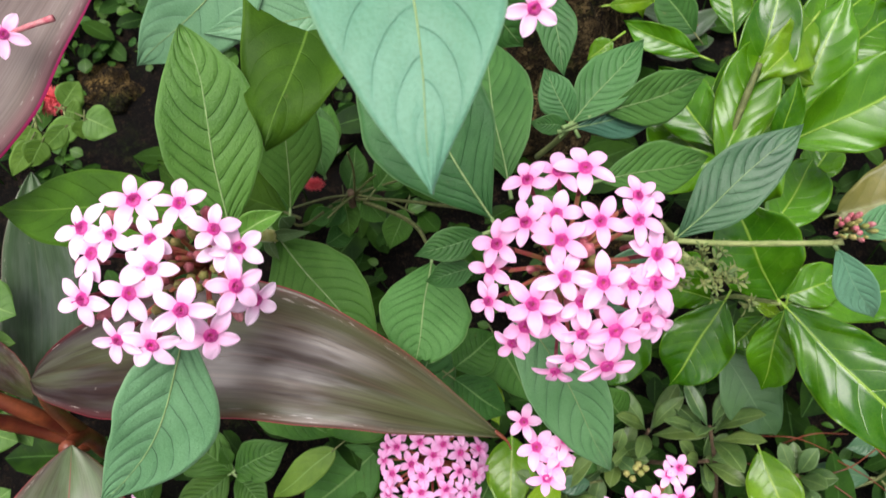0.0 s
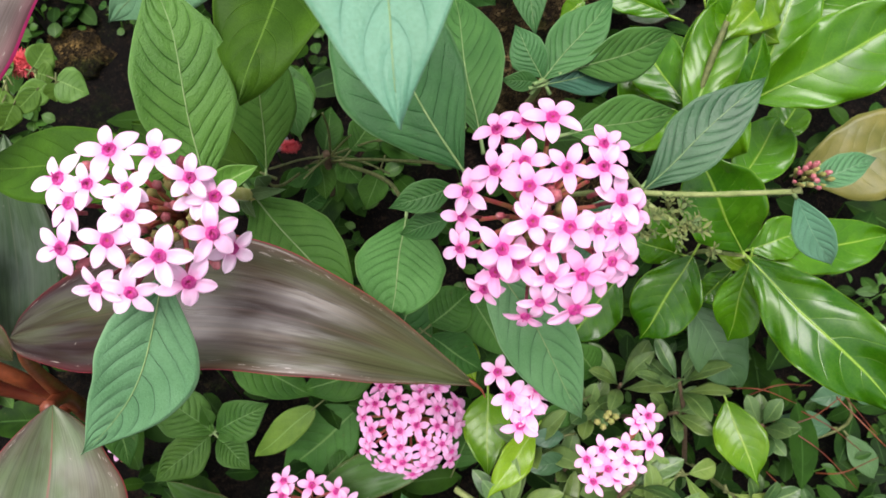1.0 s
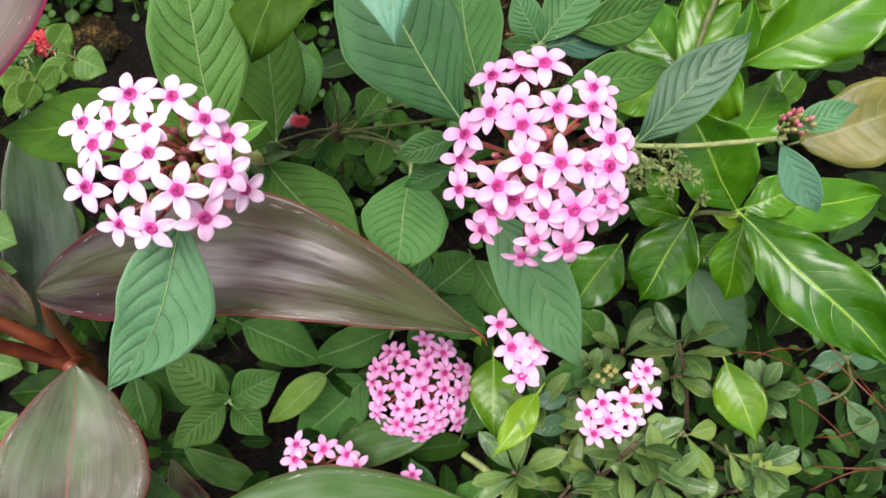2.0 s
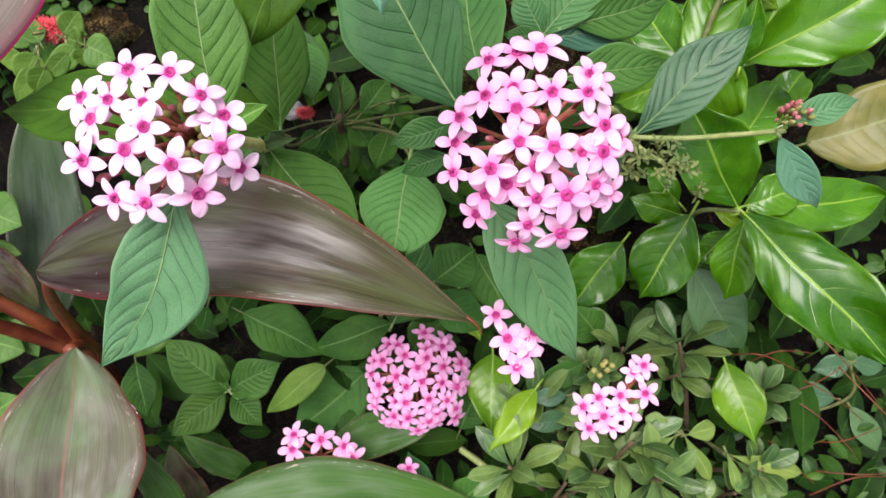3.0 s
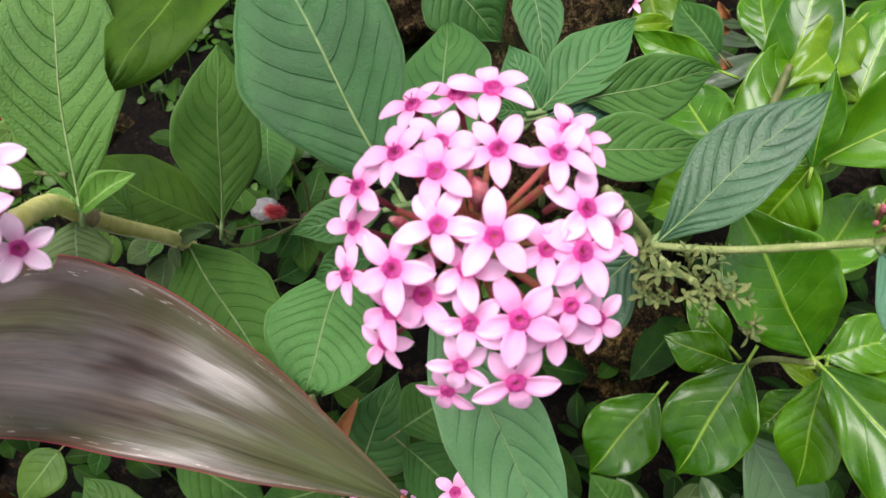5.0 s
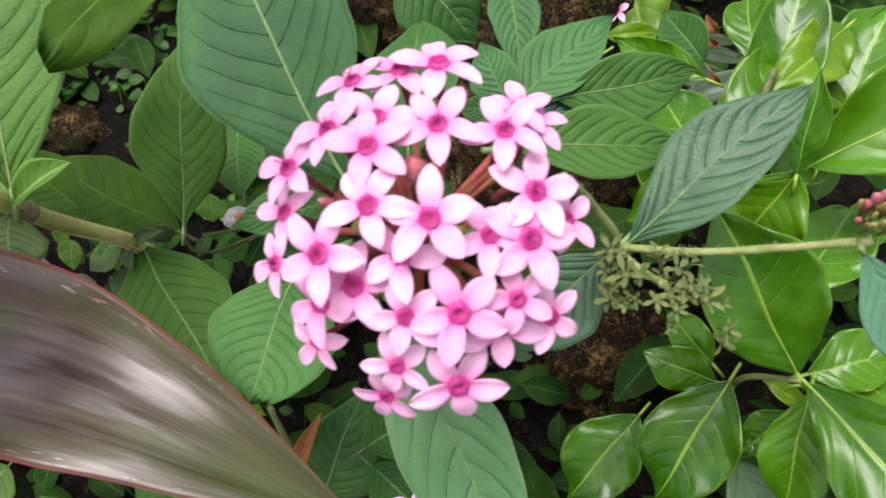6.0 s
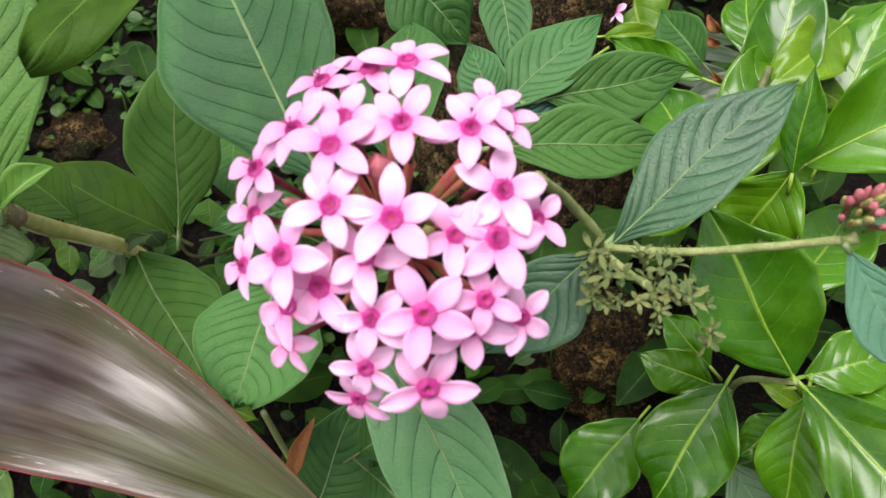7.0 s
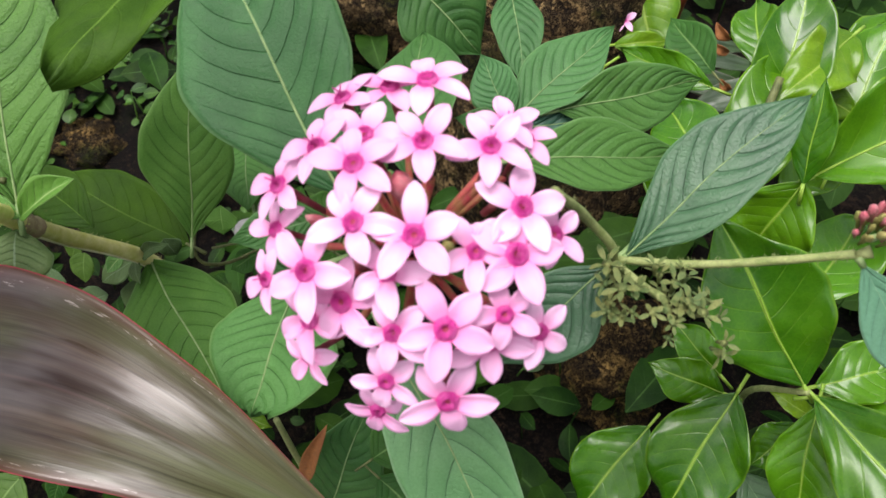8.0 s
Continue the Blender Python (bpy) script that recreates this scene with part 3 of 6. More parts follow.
def floret_mesh(name, petal, seed, openness=0.0):
    """A five-petalled star of radius 1 that looks up +z, with its throat and tube."""
    rng = random.Random(seed)
    bm = bmesh.new()
    for k in range(5):
        rows = petal_rows(rng.uniform(0.46, 0.55), rng.uniform(-0.14, 0.08) + openness, rng.uniform(0.02, 0.3), rng.uniform(-0.07, 0.07), rng.uniform(0, 9))
        one = sheet(rows, 0.02)
        turn = pose(0, 0, 0, rng.uniform(-6, 6), rng.uniform(-8, 8), 72 * k + rng.uniform(-6, 6))
        one.transform(turn @ Matrix.Diagonal((1, rng.uniform(0.9, 1.06), 1, 1)))
        tmp = bpy.data.meshes.new("tmp")
        one.to_mesh(tmp)
        one.free()
        bm.from_mesh(tmp)
        bpy.data.meshes.remove(tmp)
    count = len(bm.faces)
    # ring of short hairs round the throat
    for k in range(26):
        a = 2 * math.pi * k / 26 + rng.uniform(-0.1, 0.1)
        r = rng.uniform(0.11, 0.175)
        foot = Vector((0.09 * math.cos(a), 0.09 * math.sin(a), 0.03))
        head = Vector((r * math.cos(a), r * math.sin(a), rng.uniform(0.12, 0.16)))
        tube(bm, [foot, 0.5 * (foot + head) + Vector((0, 0, 0.03)), head], 0.024, 0.012, 4)
    rings = []  # raised cushion round the throat
    for r, z in ((0.225, -0.02), (0.215, 0.07), (0.155, 0.11), (0.085, 0.09), (0.045, -0.02)):
        rings.append([bm.verts.new((r * math.cos(0.393 * k), r * math.sin(0.393 * k), z)) for k in range(16)])
    for a, b in zip(rings, rings[1:]):
        for k in range(16):
            bm.faces.new((a[k], a[(k + 1) % 16], b[(k + 1) % 16], b[k]))
    bm.faces.new(rings[-1])
    for s in (-1, 1):  # forked style
        if seed % 2:
            tube(bm, [(0, 0, 0), (0.02 * s, 0.02, 0.22), (0.11 * s, 0.05, 0.36)], 0.018, 0.022, 5)
    throat = len(bm.faces)
    tube(bm, [(0, 0, 0.02), (0.01, 0, -0.3), (0.0, 0.02, -0.9), (0.01, 0.02, -1.7)], 0.12, 0.07, 8)
    bm.faces.ensure_lookup_table()
    for i in range(count, len(bm.faces)):
        bm.faces[i].material_index = 1 if i < throat else 2
    me = bpy.data.meshes.new(name)
    bm.to_mesh(me)
    bm.free()
    for mat in (petal, THROAT, TUBE):
        me.materials.append(mat)
    for p in me.polygons:
        p.use_smooth = True
    return me


FLORETS = [floret_mesh("floret", PETAL, s) for s in range(6)]
PINKFLORETS = [floret_mesh("floret", PETALPINK, s + 40) for s in range(7)]
SMALLFLORETS = [floret_mesh("floret", PETALSMALL, s + 20) for s in range(5)]
SPOON = random.Random(11)


def aim(place, normal, spin, size):
    """A pose with +z along normal and +y turned by spin degrees from the up-slope side."""
    z = Vector(normal).normalized()
    y = Vector((0, 0.5, 0.866))
    y = (y - z * y.dot(z)).normalized()
    m = Matrix((y.cross(z), y, z)).transposed().to_4x4()
    return Matrix.Translation(place) @ m @ pose(0, 0, 0, 0, 0, spin) @ Matrix.Diagonal((size, size, size, 1))


def flower_head(plant, centre, ends, label):
    """The stalks that carry the florets of one head, from its centre to the given tube ends."""
    bm = bmesh.new()
    c = Vector(centre)
    for e in ends:
        e = Vector(e)
        m = c.lerp(e, 0.5) + Vector((0, 0, 0.002))
        tube(bm, [c, m, e], 0.0009, 0.0008, 6)
    return part("flower_head", bm, PEDICEL, plant, label)


def floret(head, place, normal, spin, size, sort=FLORETS):
    ob = new("floret", SPOON.choice(sort))
    ob.parent = head
    ob.matrix_world = aim(place, normal, spin, size)
    return ob


def bud(head, place, normal, length, fat=0.0018, material=None, name="bud"):
    """A closed bud on its tube."""
    z = Vector(normal).normalized()
    p = Vector(place)
    prof = [(0.0, 0.5), (0.45, 0.55), (0.6, 1.0), (0.75, 1.05), (0.9, 0.7), (1.0, 0.12)]
    bm = bmesh.new()
    side = z.orthogonal().normalized()
    other = z.cross(side)
    rings = []
    for f, r in prof:
        q = p + z * (f - 1) * length
        rings.append([bm.verts.new(q + fat * r * (1 + 0.1 * math.cos(5 * 2 * math.pi * k / 10)) * (math.cos(2 * math.pi * k / 10) * side + math.sin(2 * math.pi * k / 10) * other)) for k in range(10)])
    for a, b in zip(rings, rings[1:]):
        for k in range(10):
            bm.faces.new((a[k], a[(k + 1) % 10], b[(k + 1) % 10], b[k]))
    bm.faces.new(rings[0][::-1])
    bm.faces.new(rings[-1])
    return part(name, bm, material or BUDMAT, head)


def dome_head(plant, centre, normal, radius, count, size, label, flat=0.75, hole=0.0):
    """A rounded head of florets spread evenly over a dome."""
    rng = random.Random(int(1000 * (centre[0] + 2)))
    c, n = Vector(centre), Vector(normal).normalized()
    side = n.orthogonal().normalized()
    other = n.cross(side)
    spots = []
    for k in range(count):
        f = hole + (1 - hole) * (k + 0.5) / count
        th = math.acos(1 - 0.66 * f)
        ph = 2.39996 * k + rng.uniform(-0.25, 0.25)
        d = math.sin(th) * (math.cos(ph) * side + math.sin(ph) * other) + math.cos(th) * n
        spots.append((c + radius * (d - (1 - flat) * d.dot(n) * n) * rng.uniform(0.9, 1.08), d))
    low = c - 0.5 * radius * n
    head = flower_head(plant, low, [p - (p - low) * 0.2 for p, _ in spots], label)
    for p, d in spots:
        floret(head, p, (d + 0.5 * n).normalized(), rng.uniform(0, 72), size * rng.uniform(0.85, 1.1), SMALLFLORETS)
    return head


# ---- ground ----
def ground_height(x, y):
    rise = 0.34 * min(max(y, -0.3), 0.75) - 0.015
    rise += 0.02 * noise.noise((4 * x, 4 * y, 1.7)) + 0.008 * noise.noise((17 * x, 17 * y, 4.1))
    return rise


def build_ground():
    n = 150
    bm = bmesh.new()
    grid = []
    for i in range(n + 1):
        a = 2 * i / n - 1
        row = []
        for j in range(n + 1):
            b = 2 * j / n - 1
            x, y = 0.02 + 0.75 * a + 40 * a**9, 0.25 + 0.75 * b + 40 * b**9
            row.append(bm.verts.new((x, y, ground_height(x, y))))
        grid.append(row)
    for i in range(n):
        for j in range(n):
            bm.faces.new((grid[i][j], grid[i + 1][j], grid[i + 1][j + 1], grid[i][j + 1]))
    ob = part("ground", bm, SOIL, None)
    return tagged(ob, "dark damp garden soil between the plants", "ground", kind="structure")


build_ground()

# ---- plants ----

def small_leaf(bm, lay, base, along, facing, length, width, fold, nu=6, nv=4, point=0.7):
    """One low-cost leaf added to a joined mesh."""
    y = Vector(along).normalized()
    x = y.cross(Vector(facing)).normalized()
    z = x.cross(y)
    base = Vector(base)
    grid = []
    for i in range(nu + 1):
        u = i / nu
        half = 0.5 * width * max(0.04, spread(u, 0.8, point))
        row = []
        for j in range(nv + 1):
            v = 2 * j / nv - 1
            p = base + x * v * half + y * u * length + z * (0.35 * length * fold * u * (1 - u) * 4 - 0.2 * length * fold * u + fold * half * abs(v))
            row.append((bm.verts.new(p), (u, 0.5 * v + 0.5)))
        grid.append(row)
    for i in range(nu):
        for j in range(nv):
            q = (grid[i][j], grid[i][j + 1], grid[i + 1][j + 1], grid[i + 1][j])
            face = bm.faces.new([v for v, _ in q])
            for loop, (_, t) in zip(face.loops, q):
                loop[lay].uv = t


def undergrowth(name, label, material, centre, reach, count, length, broad, height, seed, point=0.7):
    """Many small leaves close over the soil round a spot, on short stalks; one patch of soil stays bare."""
    rng = random.Random(seed)
    bm = bmesh.new()
    lay = bm.loops.layers.uv.new("UVMap")
    for _ in range(count):
        a, r = rng.uniform(0, 2 * math.pi), math.sqrt(rng.random())
        x, y = centre[0] + reach[0] * r * math.cos(a), centre[1] + reach[1] * r * math.sin(a)
        z = ground_height(x, y) + rng.uniform(0.1, 1.0) * height
        b = rng.uniform(0, 2 * math.pi)
        s = length * rng.uniform(0.55, 1.25)
        if math.hypot(x + 0.250, y - 0.385) < 0.042 + 0.5 * s:
            continue
        small_leaf(bm, lay, (x, y, z), (math.cos(b), math.sin(b), rng.uniform(-0.5, 0.4)), (rng.uniform(-0.5, 0.5), rng.uniform(-0.8, 0.2), 1), s, s * broad, rng.uniform(0.05, 0.3), point=point)
        if rng.random() < 0.35:
            tube(bm, [(x + rng.uniform(-0.01, 0.01), y, ground_height(x, y) - 0.003), (x, y, z)], 0.0007, 0.0005, 4)
    return tagged(part(name, bm, material, None), label, "ground cover", kind="stuff")


def rosette(name, label, kind, count, length, width, seed, group):
    """A shoot with leaves round it that stands at the origin."""
    rng = random.Random(seed)
    plant = thing(name, label, "plant", group)
    for k in range(count):
        a = 2.4 * k + rng.uniform(-0.3, 0.3)
        lift = 0.1 + 1.3 * k / count
        d = Vector((math.cos(a), math.sin(a), lift)).normalized()
        s = rng.uniform(0.75, 1.1)
        base = Vector((0, 0, 0.012 * k / count)) + 0.003 * d
        leaf(plant, kind, base, base + d * length * s, width * s, (-0.4 * d.x, -0.4 * d.y, 1), arch=rng.uniform(0.02, 0.12), cup=0.22, stalked=0.0, sharp=0.6, wedge=1.35)
    stalk(plant, [(0, 0, 0.014), (0.002, 0.003, -0.03), (0.0, 0.004, -0.08)], 0.0012, 0.0018, WOODSTEM)
    return plant


def calyx(head, place, normal, size, rng):
    """A spent flower cup with pointed sepals."""
    bm = bmesh.new()
    lay = bm.loops.layers.uv.new("UVMap")
    n = Vector(normal).normalized()
    side = n.orthogonal().normalized()
    other = n.cross(side)
    p = Vector(place)
    tube(bm, [p - 0.9 * size * n, p - 0.3 * size * n, p], 0.10 * size, 0.32 * size, 7)
    for k in range(5):
        a = 2 * math.pi * k / 5 + rng.uniform(-0.3, 0.3)
        d = math.cos(a) * side + math.sin(a) * other
        small_leaf(bm, lay, p + 0.2 * size * d, d + rng.uniform(0.1, 0.9) * n, n, size * rng.uniform(0.7, 1.15), 0.38 * size, 0.2, 4, 2)
    return part("calyx", bm, SPENT, head)


def lump(name, label, category, place, radii, material, seed, rough=0.25, fine=9, kind=""):
    """An uneven rock or stump standing in the soil."""
    bm = bmesh.new()
    bmesh.ops.create_icosphere(bm, subdivisions=5, radius=1)
    for v in bm.verts:
        c = v.co.copy()
        k = 1 + rough * noise.noise(2.2 * c + Vector((seed, 0, 0))) + 0.35 * rough * noise.noise(fine * c + Vector((0, seed, 0))) + 0.12 * rough * noise.noise(3 * fine * c)
        v.co = Vector((c.x * radii[0], c.y * radii[1], c.z * radii[2])) * k
    ob = part(name, bm, material, None)
    ob.location = place
    return tagged(ob, label, category, kind=kind)


plant_left = thing("flowering_plant", "green flowering shrub branch with a pale pink star-flower head", "plant", "flowering shrubs")
plant_right = thing("flowering_plant", "green flowering shrub branch with a full pink star-flower head", "plant", "flowering shrubs")
plant_back = thing("shrub", "velvety green shrub growing behind the flower heads", "plant", "flowering shrubs")
plant_top = thing("shrub", "tall shrub branch with large drooping pale green leaves", "plant", "flowering shrubs")
cordyline = thing("cordyline_plant", "maroon strap-leaved plant with pink leaf margins and red stalks", "plant")
gloss_high = thing("glossy_shrub", "shrub with broad shiny bright green leaves", "plant", "glossy shrubs")
gloss_low = thing("glossy_shrub", "low shrub with shiny bright green leaves above the bark", "plant", "glossy shrubs")
sprout = thing("shrub_sprout", "upright shoot with narrow dark green leaves", "plant")
low_plant = thing("low_plant", "low young plant with a rosette of mid-green leaves", "plant")
low_shade = thing("low_plant", "low plant with dark broad leaves in the shade", "plant")
lime_plant = thing("lime_plant", "small plant with drooping yellow-green leaves", "plant")

head_left_core = (-0.0782, 0.1186, 0.3838)
head_left = flower_head(plant_left, head_left_core, [(-0.089, 0.123, 0.405), (-0.079, 0.122, 0.407), (-0.102, 0.120, 0.398), (-0.094, 0.114, 0.406), (-0.099, 0.114, 0.399), (-0.084, 0.112, 0.408), (-0.083, 0.105, 0.407), (-0.101, 0.105, 0.393), (-0.088, 0.101, 0.402), (-0.076, 0.097, 0.402), (-0.071, 0.116, 0.406), (-0.067, 0.115, 0.399), (-0.067, 0.107, 0.396), (-0.066, 0.110, 0.385), (-0.094, 0.096, 0.390), (-0.086, 0.096, 0.388), (-0.073, 0.098, 0.389), (-0.070, 0.114, 0.400), (-0.081, 0.110, 0.404), (-0.087, 0.103, 0.401)], 'open pale pink star-flower head with a gap of buds')
floret(head_left, (-0.0904, 0.1202, 0.4204), (-0.06, -0.19, 0.98), 22, 0.0097)
floret(head_left, (-0.0768, 0.1190, 0.4206), (0.16, -0.20, 0.97), 69, 0.0086)
floret(head_left, (-0.1082, 0.1161, 0.4115), (-0.37, -0.27, 0.89), 51, 0.0097)
floret(head_left, (-0.0955, 0.1096, 0.4183), (-0.13, -0.35, 0.93), 31, 0.0079)
floret(head_left, (-0.1033, 0.1074, 0.4114), (-0.28, -0.41, 0.87), 70, 0.0091)
floret(head_left, (-0.0832, 0.1072, 0.4198), (0.06, -0.38, 0.92), 19, 0.0078)
floret(head_left, (-0.0816, 0.0982, 0.4192), (0.09, -0.49, 0.87), 48, 0.0087)
floret(head_left, (-0.1060, 0.0958, 0.4045), (-0.31, -0.59, 0.74), 51, 0.0097)
floret(head_left, (-0.0881, 0.0928, 0.4144), (-0.00, -0.58, 0.82), 70, 0.0092)
floret(head_left, (-0.0731, 0.0881, 0.4136), (0.20, -0.61, 0.77), 48, 0.0094)
floret(head_left, (-0.0663, 0.1116, 0.4182), (0.32, -0.31, 0.90), 61, 0.0082)
floret(head_left, (-0.0606, 0.1099, 0.4104), (0.44, -0.35, 0.83), 6, 0.0087)
floret(head_left, (-0.0607, 0.0987, 0.4076), (0.41, -0.52, 0.75), 70, 0.0097)
floret(head_left, (-0.0584, 0.1013, 0.3928), (0.58, -0.59, 0.57), 9, 0.0086)
floret(head_left, (-0.0962, 0.0859, 0.3976), (-0.16, -0.76, 0.63), 30, 0.0079)
floret(head_left, (-0.0862, 0.0846, 0.3967), (0.00, -0.79, 0.61), 63, 0.0092)
floret(head_left, (-0.0684, 0.0866, 0.3992), (0.29, -0.72, 0.62), 31, 0.0097)
floret(head_left, (-0.0658, 0.1093, 0.4108), (0.36, -0.37, 0.86), 25, 0.0075)
bud(head_left, (-0.0618, 0.0940, 0.3930), (0.52, -0.78, 0.36), 0.0120, 0.0016)
bud(head_left, (-0.1044, 0.0930, 0.3969), (-0.61, -0.68, 0.41), 0.0100, 0.0016)
bud(head_left, (-0.0711, 0.1217, 0.4148), (0.23, 0.04, 0.97), 0.0110, 0.0016)
bud(head_left, (-0.1008, 0.1201, 0.4144), (-0.53, -0.01, 0.85), 0.0100, 0.0015)
bud(head_left, (-0.0972, 0.1175, 0.4143), (-0.47, -0.08, 0.88), 0.0100, 0.0014)
bud(head_left, (-0.1116, 0.1085, 0.4043), (-0.77, -0.29, 0.57), 0.0100, 0.0014)

head_right_core = (0.0413, 0.1227, 0.3730)
head_right = flower_head(plant_right, head_right_core, [(0.045, 0.138, 0.397), (0.039, 0.138, 0.396), (0.031, 0.136, 0.396), (0.029, 0.123, 0.397), (0.037, 0.125, 0.398), (0.037, 0.116, 0.401), (0.047, 0.121, 0.401), (0.057, 0.122, 0.399), (0.058, 0.132, 0.396), (0.023, 0.121, 0.390), (0.022, 0.117, 0.383), (0.021, 0.110, 0.379), (0.031, 0.105, 0.388), (0.036, 0.105, 0.382), (0.031, 0.105, 0.378), (0.029, 0.105, 0.368), (0.038, 0.108, 0.396), (0.043, 0.106, 0.389), (0.047, 0.107, 0.395), (0.055, 0.109, 0.391), (0.060, 0.112, 0.387), (0.061, 0.117, 0.391), (0.060, 0.104, 0.382), (0.051, 0.103, 0.381), (0.056, 0.106, 0.375), (0.044, 0.101, 0.381), (0.042, 0.099, 0.371), (0.040, 0.101, 0.361), (0.051, 0.101, 0.367), (0.066, 0.117, 0.386), (0.064, 0.108, 0.374), (0.061, 0.131, 0.393)], 'full rounded pink star-flower head')
floret(head_right, (0.0446, 0.1377, 0.4124), (-0.02, 0.00, 1.00), 24, 0.0100, PINKFLORETS)
floret(head_right, (0.0366, 0.1378, 0.4103), (-0.15, 0.02, 0.99), 11, 0.0090, PINKFLORETS)
floret(head_right, (0.0269, 0.1358, 0.4085), (-0.30, -0.01, 0.95), 45, 0.0086, PINKFLORETS)
floret(head_right, (0.0253, 0.1194, 0.4094), (-0.30, -0.26, 0.92), 34, 0.0085, PINKFLORETS)
floret(head_right, (0.0345, 0.1214, 0.4111), (-0.17, -0.23, 0.96), 60, 0.0087, PINKFLORETS)
floret(head_right, (0.0349, 0.1108, 0.4134), (-0.15, -0.37, 0.92), 22, 0.0087, PINKFLORETS)
floret(head_right, (0.0468, 0.1169, 0.4142), (0.00, -0.29, 0.96), 43, 0.0086, PINKFLORETS)
floret(head_right, (0.0589, 0.1187, 0.4121), (0.17, -0.27, 0.95), 28, 0.0085, PINKFLORETS)
floret(head_right, (0.0612, 0.1303, 0.4080), (0.24, -0.10, 0.97), 68, 0.0078, PINKFLORETS)
floret(head_right, (0.0169, 0.1164, 0.4015), (-0.45, -0.31, 0.84), 25, 0.0089, PINKFLORETS)
floret(head_right, (0.0154, 0.1124, 0.3926), (-0.54, -0.40, 0.74), 34, 0.0078, PINKFLORETS)
floret(head_right, (0.0147, 0.1036, 0.3872), (-0.54, -0.55, 0.64), 50, 0.0078, PINKFLORETS)
floret(head_right, (0.0270, 0.0966, 0.3996), (-0.27, -0.58, 0.77), 58, 0.0096, PINKFLORETS)
floret(head_right, (0.0328, 0.0954, 0.3924), (-0.21, -0.67, 0.71), 3, 0.0094, PINKFLORETS)
floret(head_right, (0.0258, 0.0948, 0.3870), (-0.34, -0.70, 0.63), 45, 0.0090, PINKFLORETS)
floret(head_right, (0.0230, 0.0950, 0.3733), (-0.45, -0.79, 0.41), 71, 0.0078, PINKFLORETS)
floret(head_right, (0.0359, 0.1017, 0.4078), (-0.14, -0.49, 0.86), 50, 0.0087, PINKFLORETS)
floret(head_right, (0.0418, 0.0975, 0.3996), (-0.06, -0.60, 0.80), 51, 0.0085, PINKFLORETS)
floret(head_right, (0.0471, 0.0998, 0.4074), (0.01, -0.52, 0.85), 3, 0.0093, PINKFLORETS)
floret(head_right, (0.0575, 0.1026, 0.4009), (0.18, -0.53, 0.83), 36, 0.0078, PINKFLORETS)
floret(head_right, (0.0649, 0.1037, 0.3995), (0.29, -0.51, 0.81), 61, 0.0100, PINKFLORETS)
floret(head_right, (0.0653, 0.1114, 0.4040), (0.29, -0.39, 0.87), 63, 0.0095, PINKFLORETS)
floret(head_right, (0.0633, 0.0963, 0.3908), (0.29, -0.65, 0.70), 20, 0.0078, PINKFLORETS)
floret(head_right, (0.0529, 0.0914, 0.3918), (0.11, -0.71, 0.69), 28, 0.0100, PINKFLORETS)
floret(head_right, (0.0605, 0.0949, 0.3839), (0.29, -0.74, 0.61), 39, 0.0095, PINKFLORETS)
floret(head_right, (0.0430, 0.0912, 0.3897), (-0.04, -0.74, 0.67), 26, 0.0082, PINKFLORETS)
floret(head_right, (0.0410, 0.0881, 0.3774), (-0.08, -0.87, 0.49), 26, 0.0078, PINKFLORETS)
floret(head_right, (0.0378, 0.0888, 0.3644), (-0.15, -0.96, 0.25), 21, 0.0078, PINKFLORETS)
floret(head_right, (0.0531, 0.0868, 0.3741), (0.14, -0.89, 0.44), 44, 0.0100, PINKFLORETS)
floret(head_right, (0.0717, 0.1126, 0.3957), (0.45, -0.40, 0.80), 7, 0.0078, PINKFLORETS)
floret(head_right, (0.0701, 0.0995, 0.3816), (0.46, -0.66, 0.59), 19, 0.0078, PINKFLORETS)
floret(head_right, (0.0650, 0.1299, 0.4049), (0.32, -0.10, 0.94), 57, 0.0078, PINKFLORETS)
bud(head_right, (0.0435, 0.1091, 0.4118), (0.03, -0.35, 0.94), 0.0130, 0.0022)
bud(head_right, (0.0498, 0.0948, 0.3946), (0.20, -0.75, 0.63), 0.0120, 0.0022)
bud(head_right, (0.0254, 0.1061, 0.4039), (-0.39, -0.44, 0.81), 0.0130, 0.0012)
bud(head_right, (0.0632, 0.1167, 0.4031), (0.52, -0.20, 0.83), 0.0110, 0.0016)
bud(head_right, (0.0424, 0.1126, 0.4099), (0.01, -0.29, 0.96), 0.0110, 0.0018)
for k in range(44):
    a = 2.4 * k
    bud(head_left, Vector(head_left_core) + Vector((0.017 * math.sqrt(k / 44) * math.cos(a), 0.017 * math.sqrt(k / 44) * math.sin(a) - 0.010, 0.018 + 0.003 * math.sin(5 * k))), (0.2 * math.cos(a), -0.3 + 0.2 * math.sin(a), 1), 0.008, 0.0015, BUDGREEN if k % 3 else BUDMAT)
for k in range(18):
    a = 2.4 * k
    bud(head_right, Vector(head_right_core) + Vector((0.012 * math.sqrt(k / 18) * math.cos(a), 0.012 * math.sqrt(k / 18) * math.sin(a) - 0.010, 0.018 + 0.003 * math.sin(5 * k))), (0.2 * math.cos(a), -0.3 + 0.2 * math.sin(a), 1), 0.008, 0.0015, BUDGREEN if k % 3 else BUDMAT)
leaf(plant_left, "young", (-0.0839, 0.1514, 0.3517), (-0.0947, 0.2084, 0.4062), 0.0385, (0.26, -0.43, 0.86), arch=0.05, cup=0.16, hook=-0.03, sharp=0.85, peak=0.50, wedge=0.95)
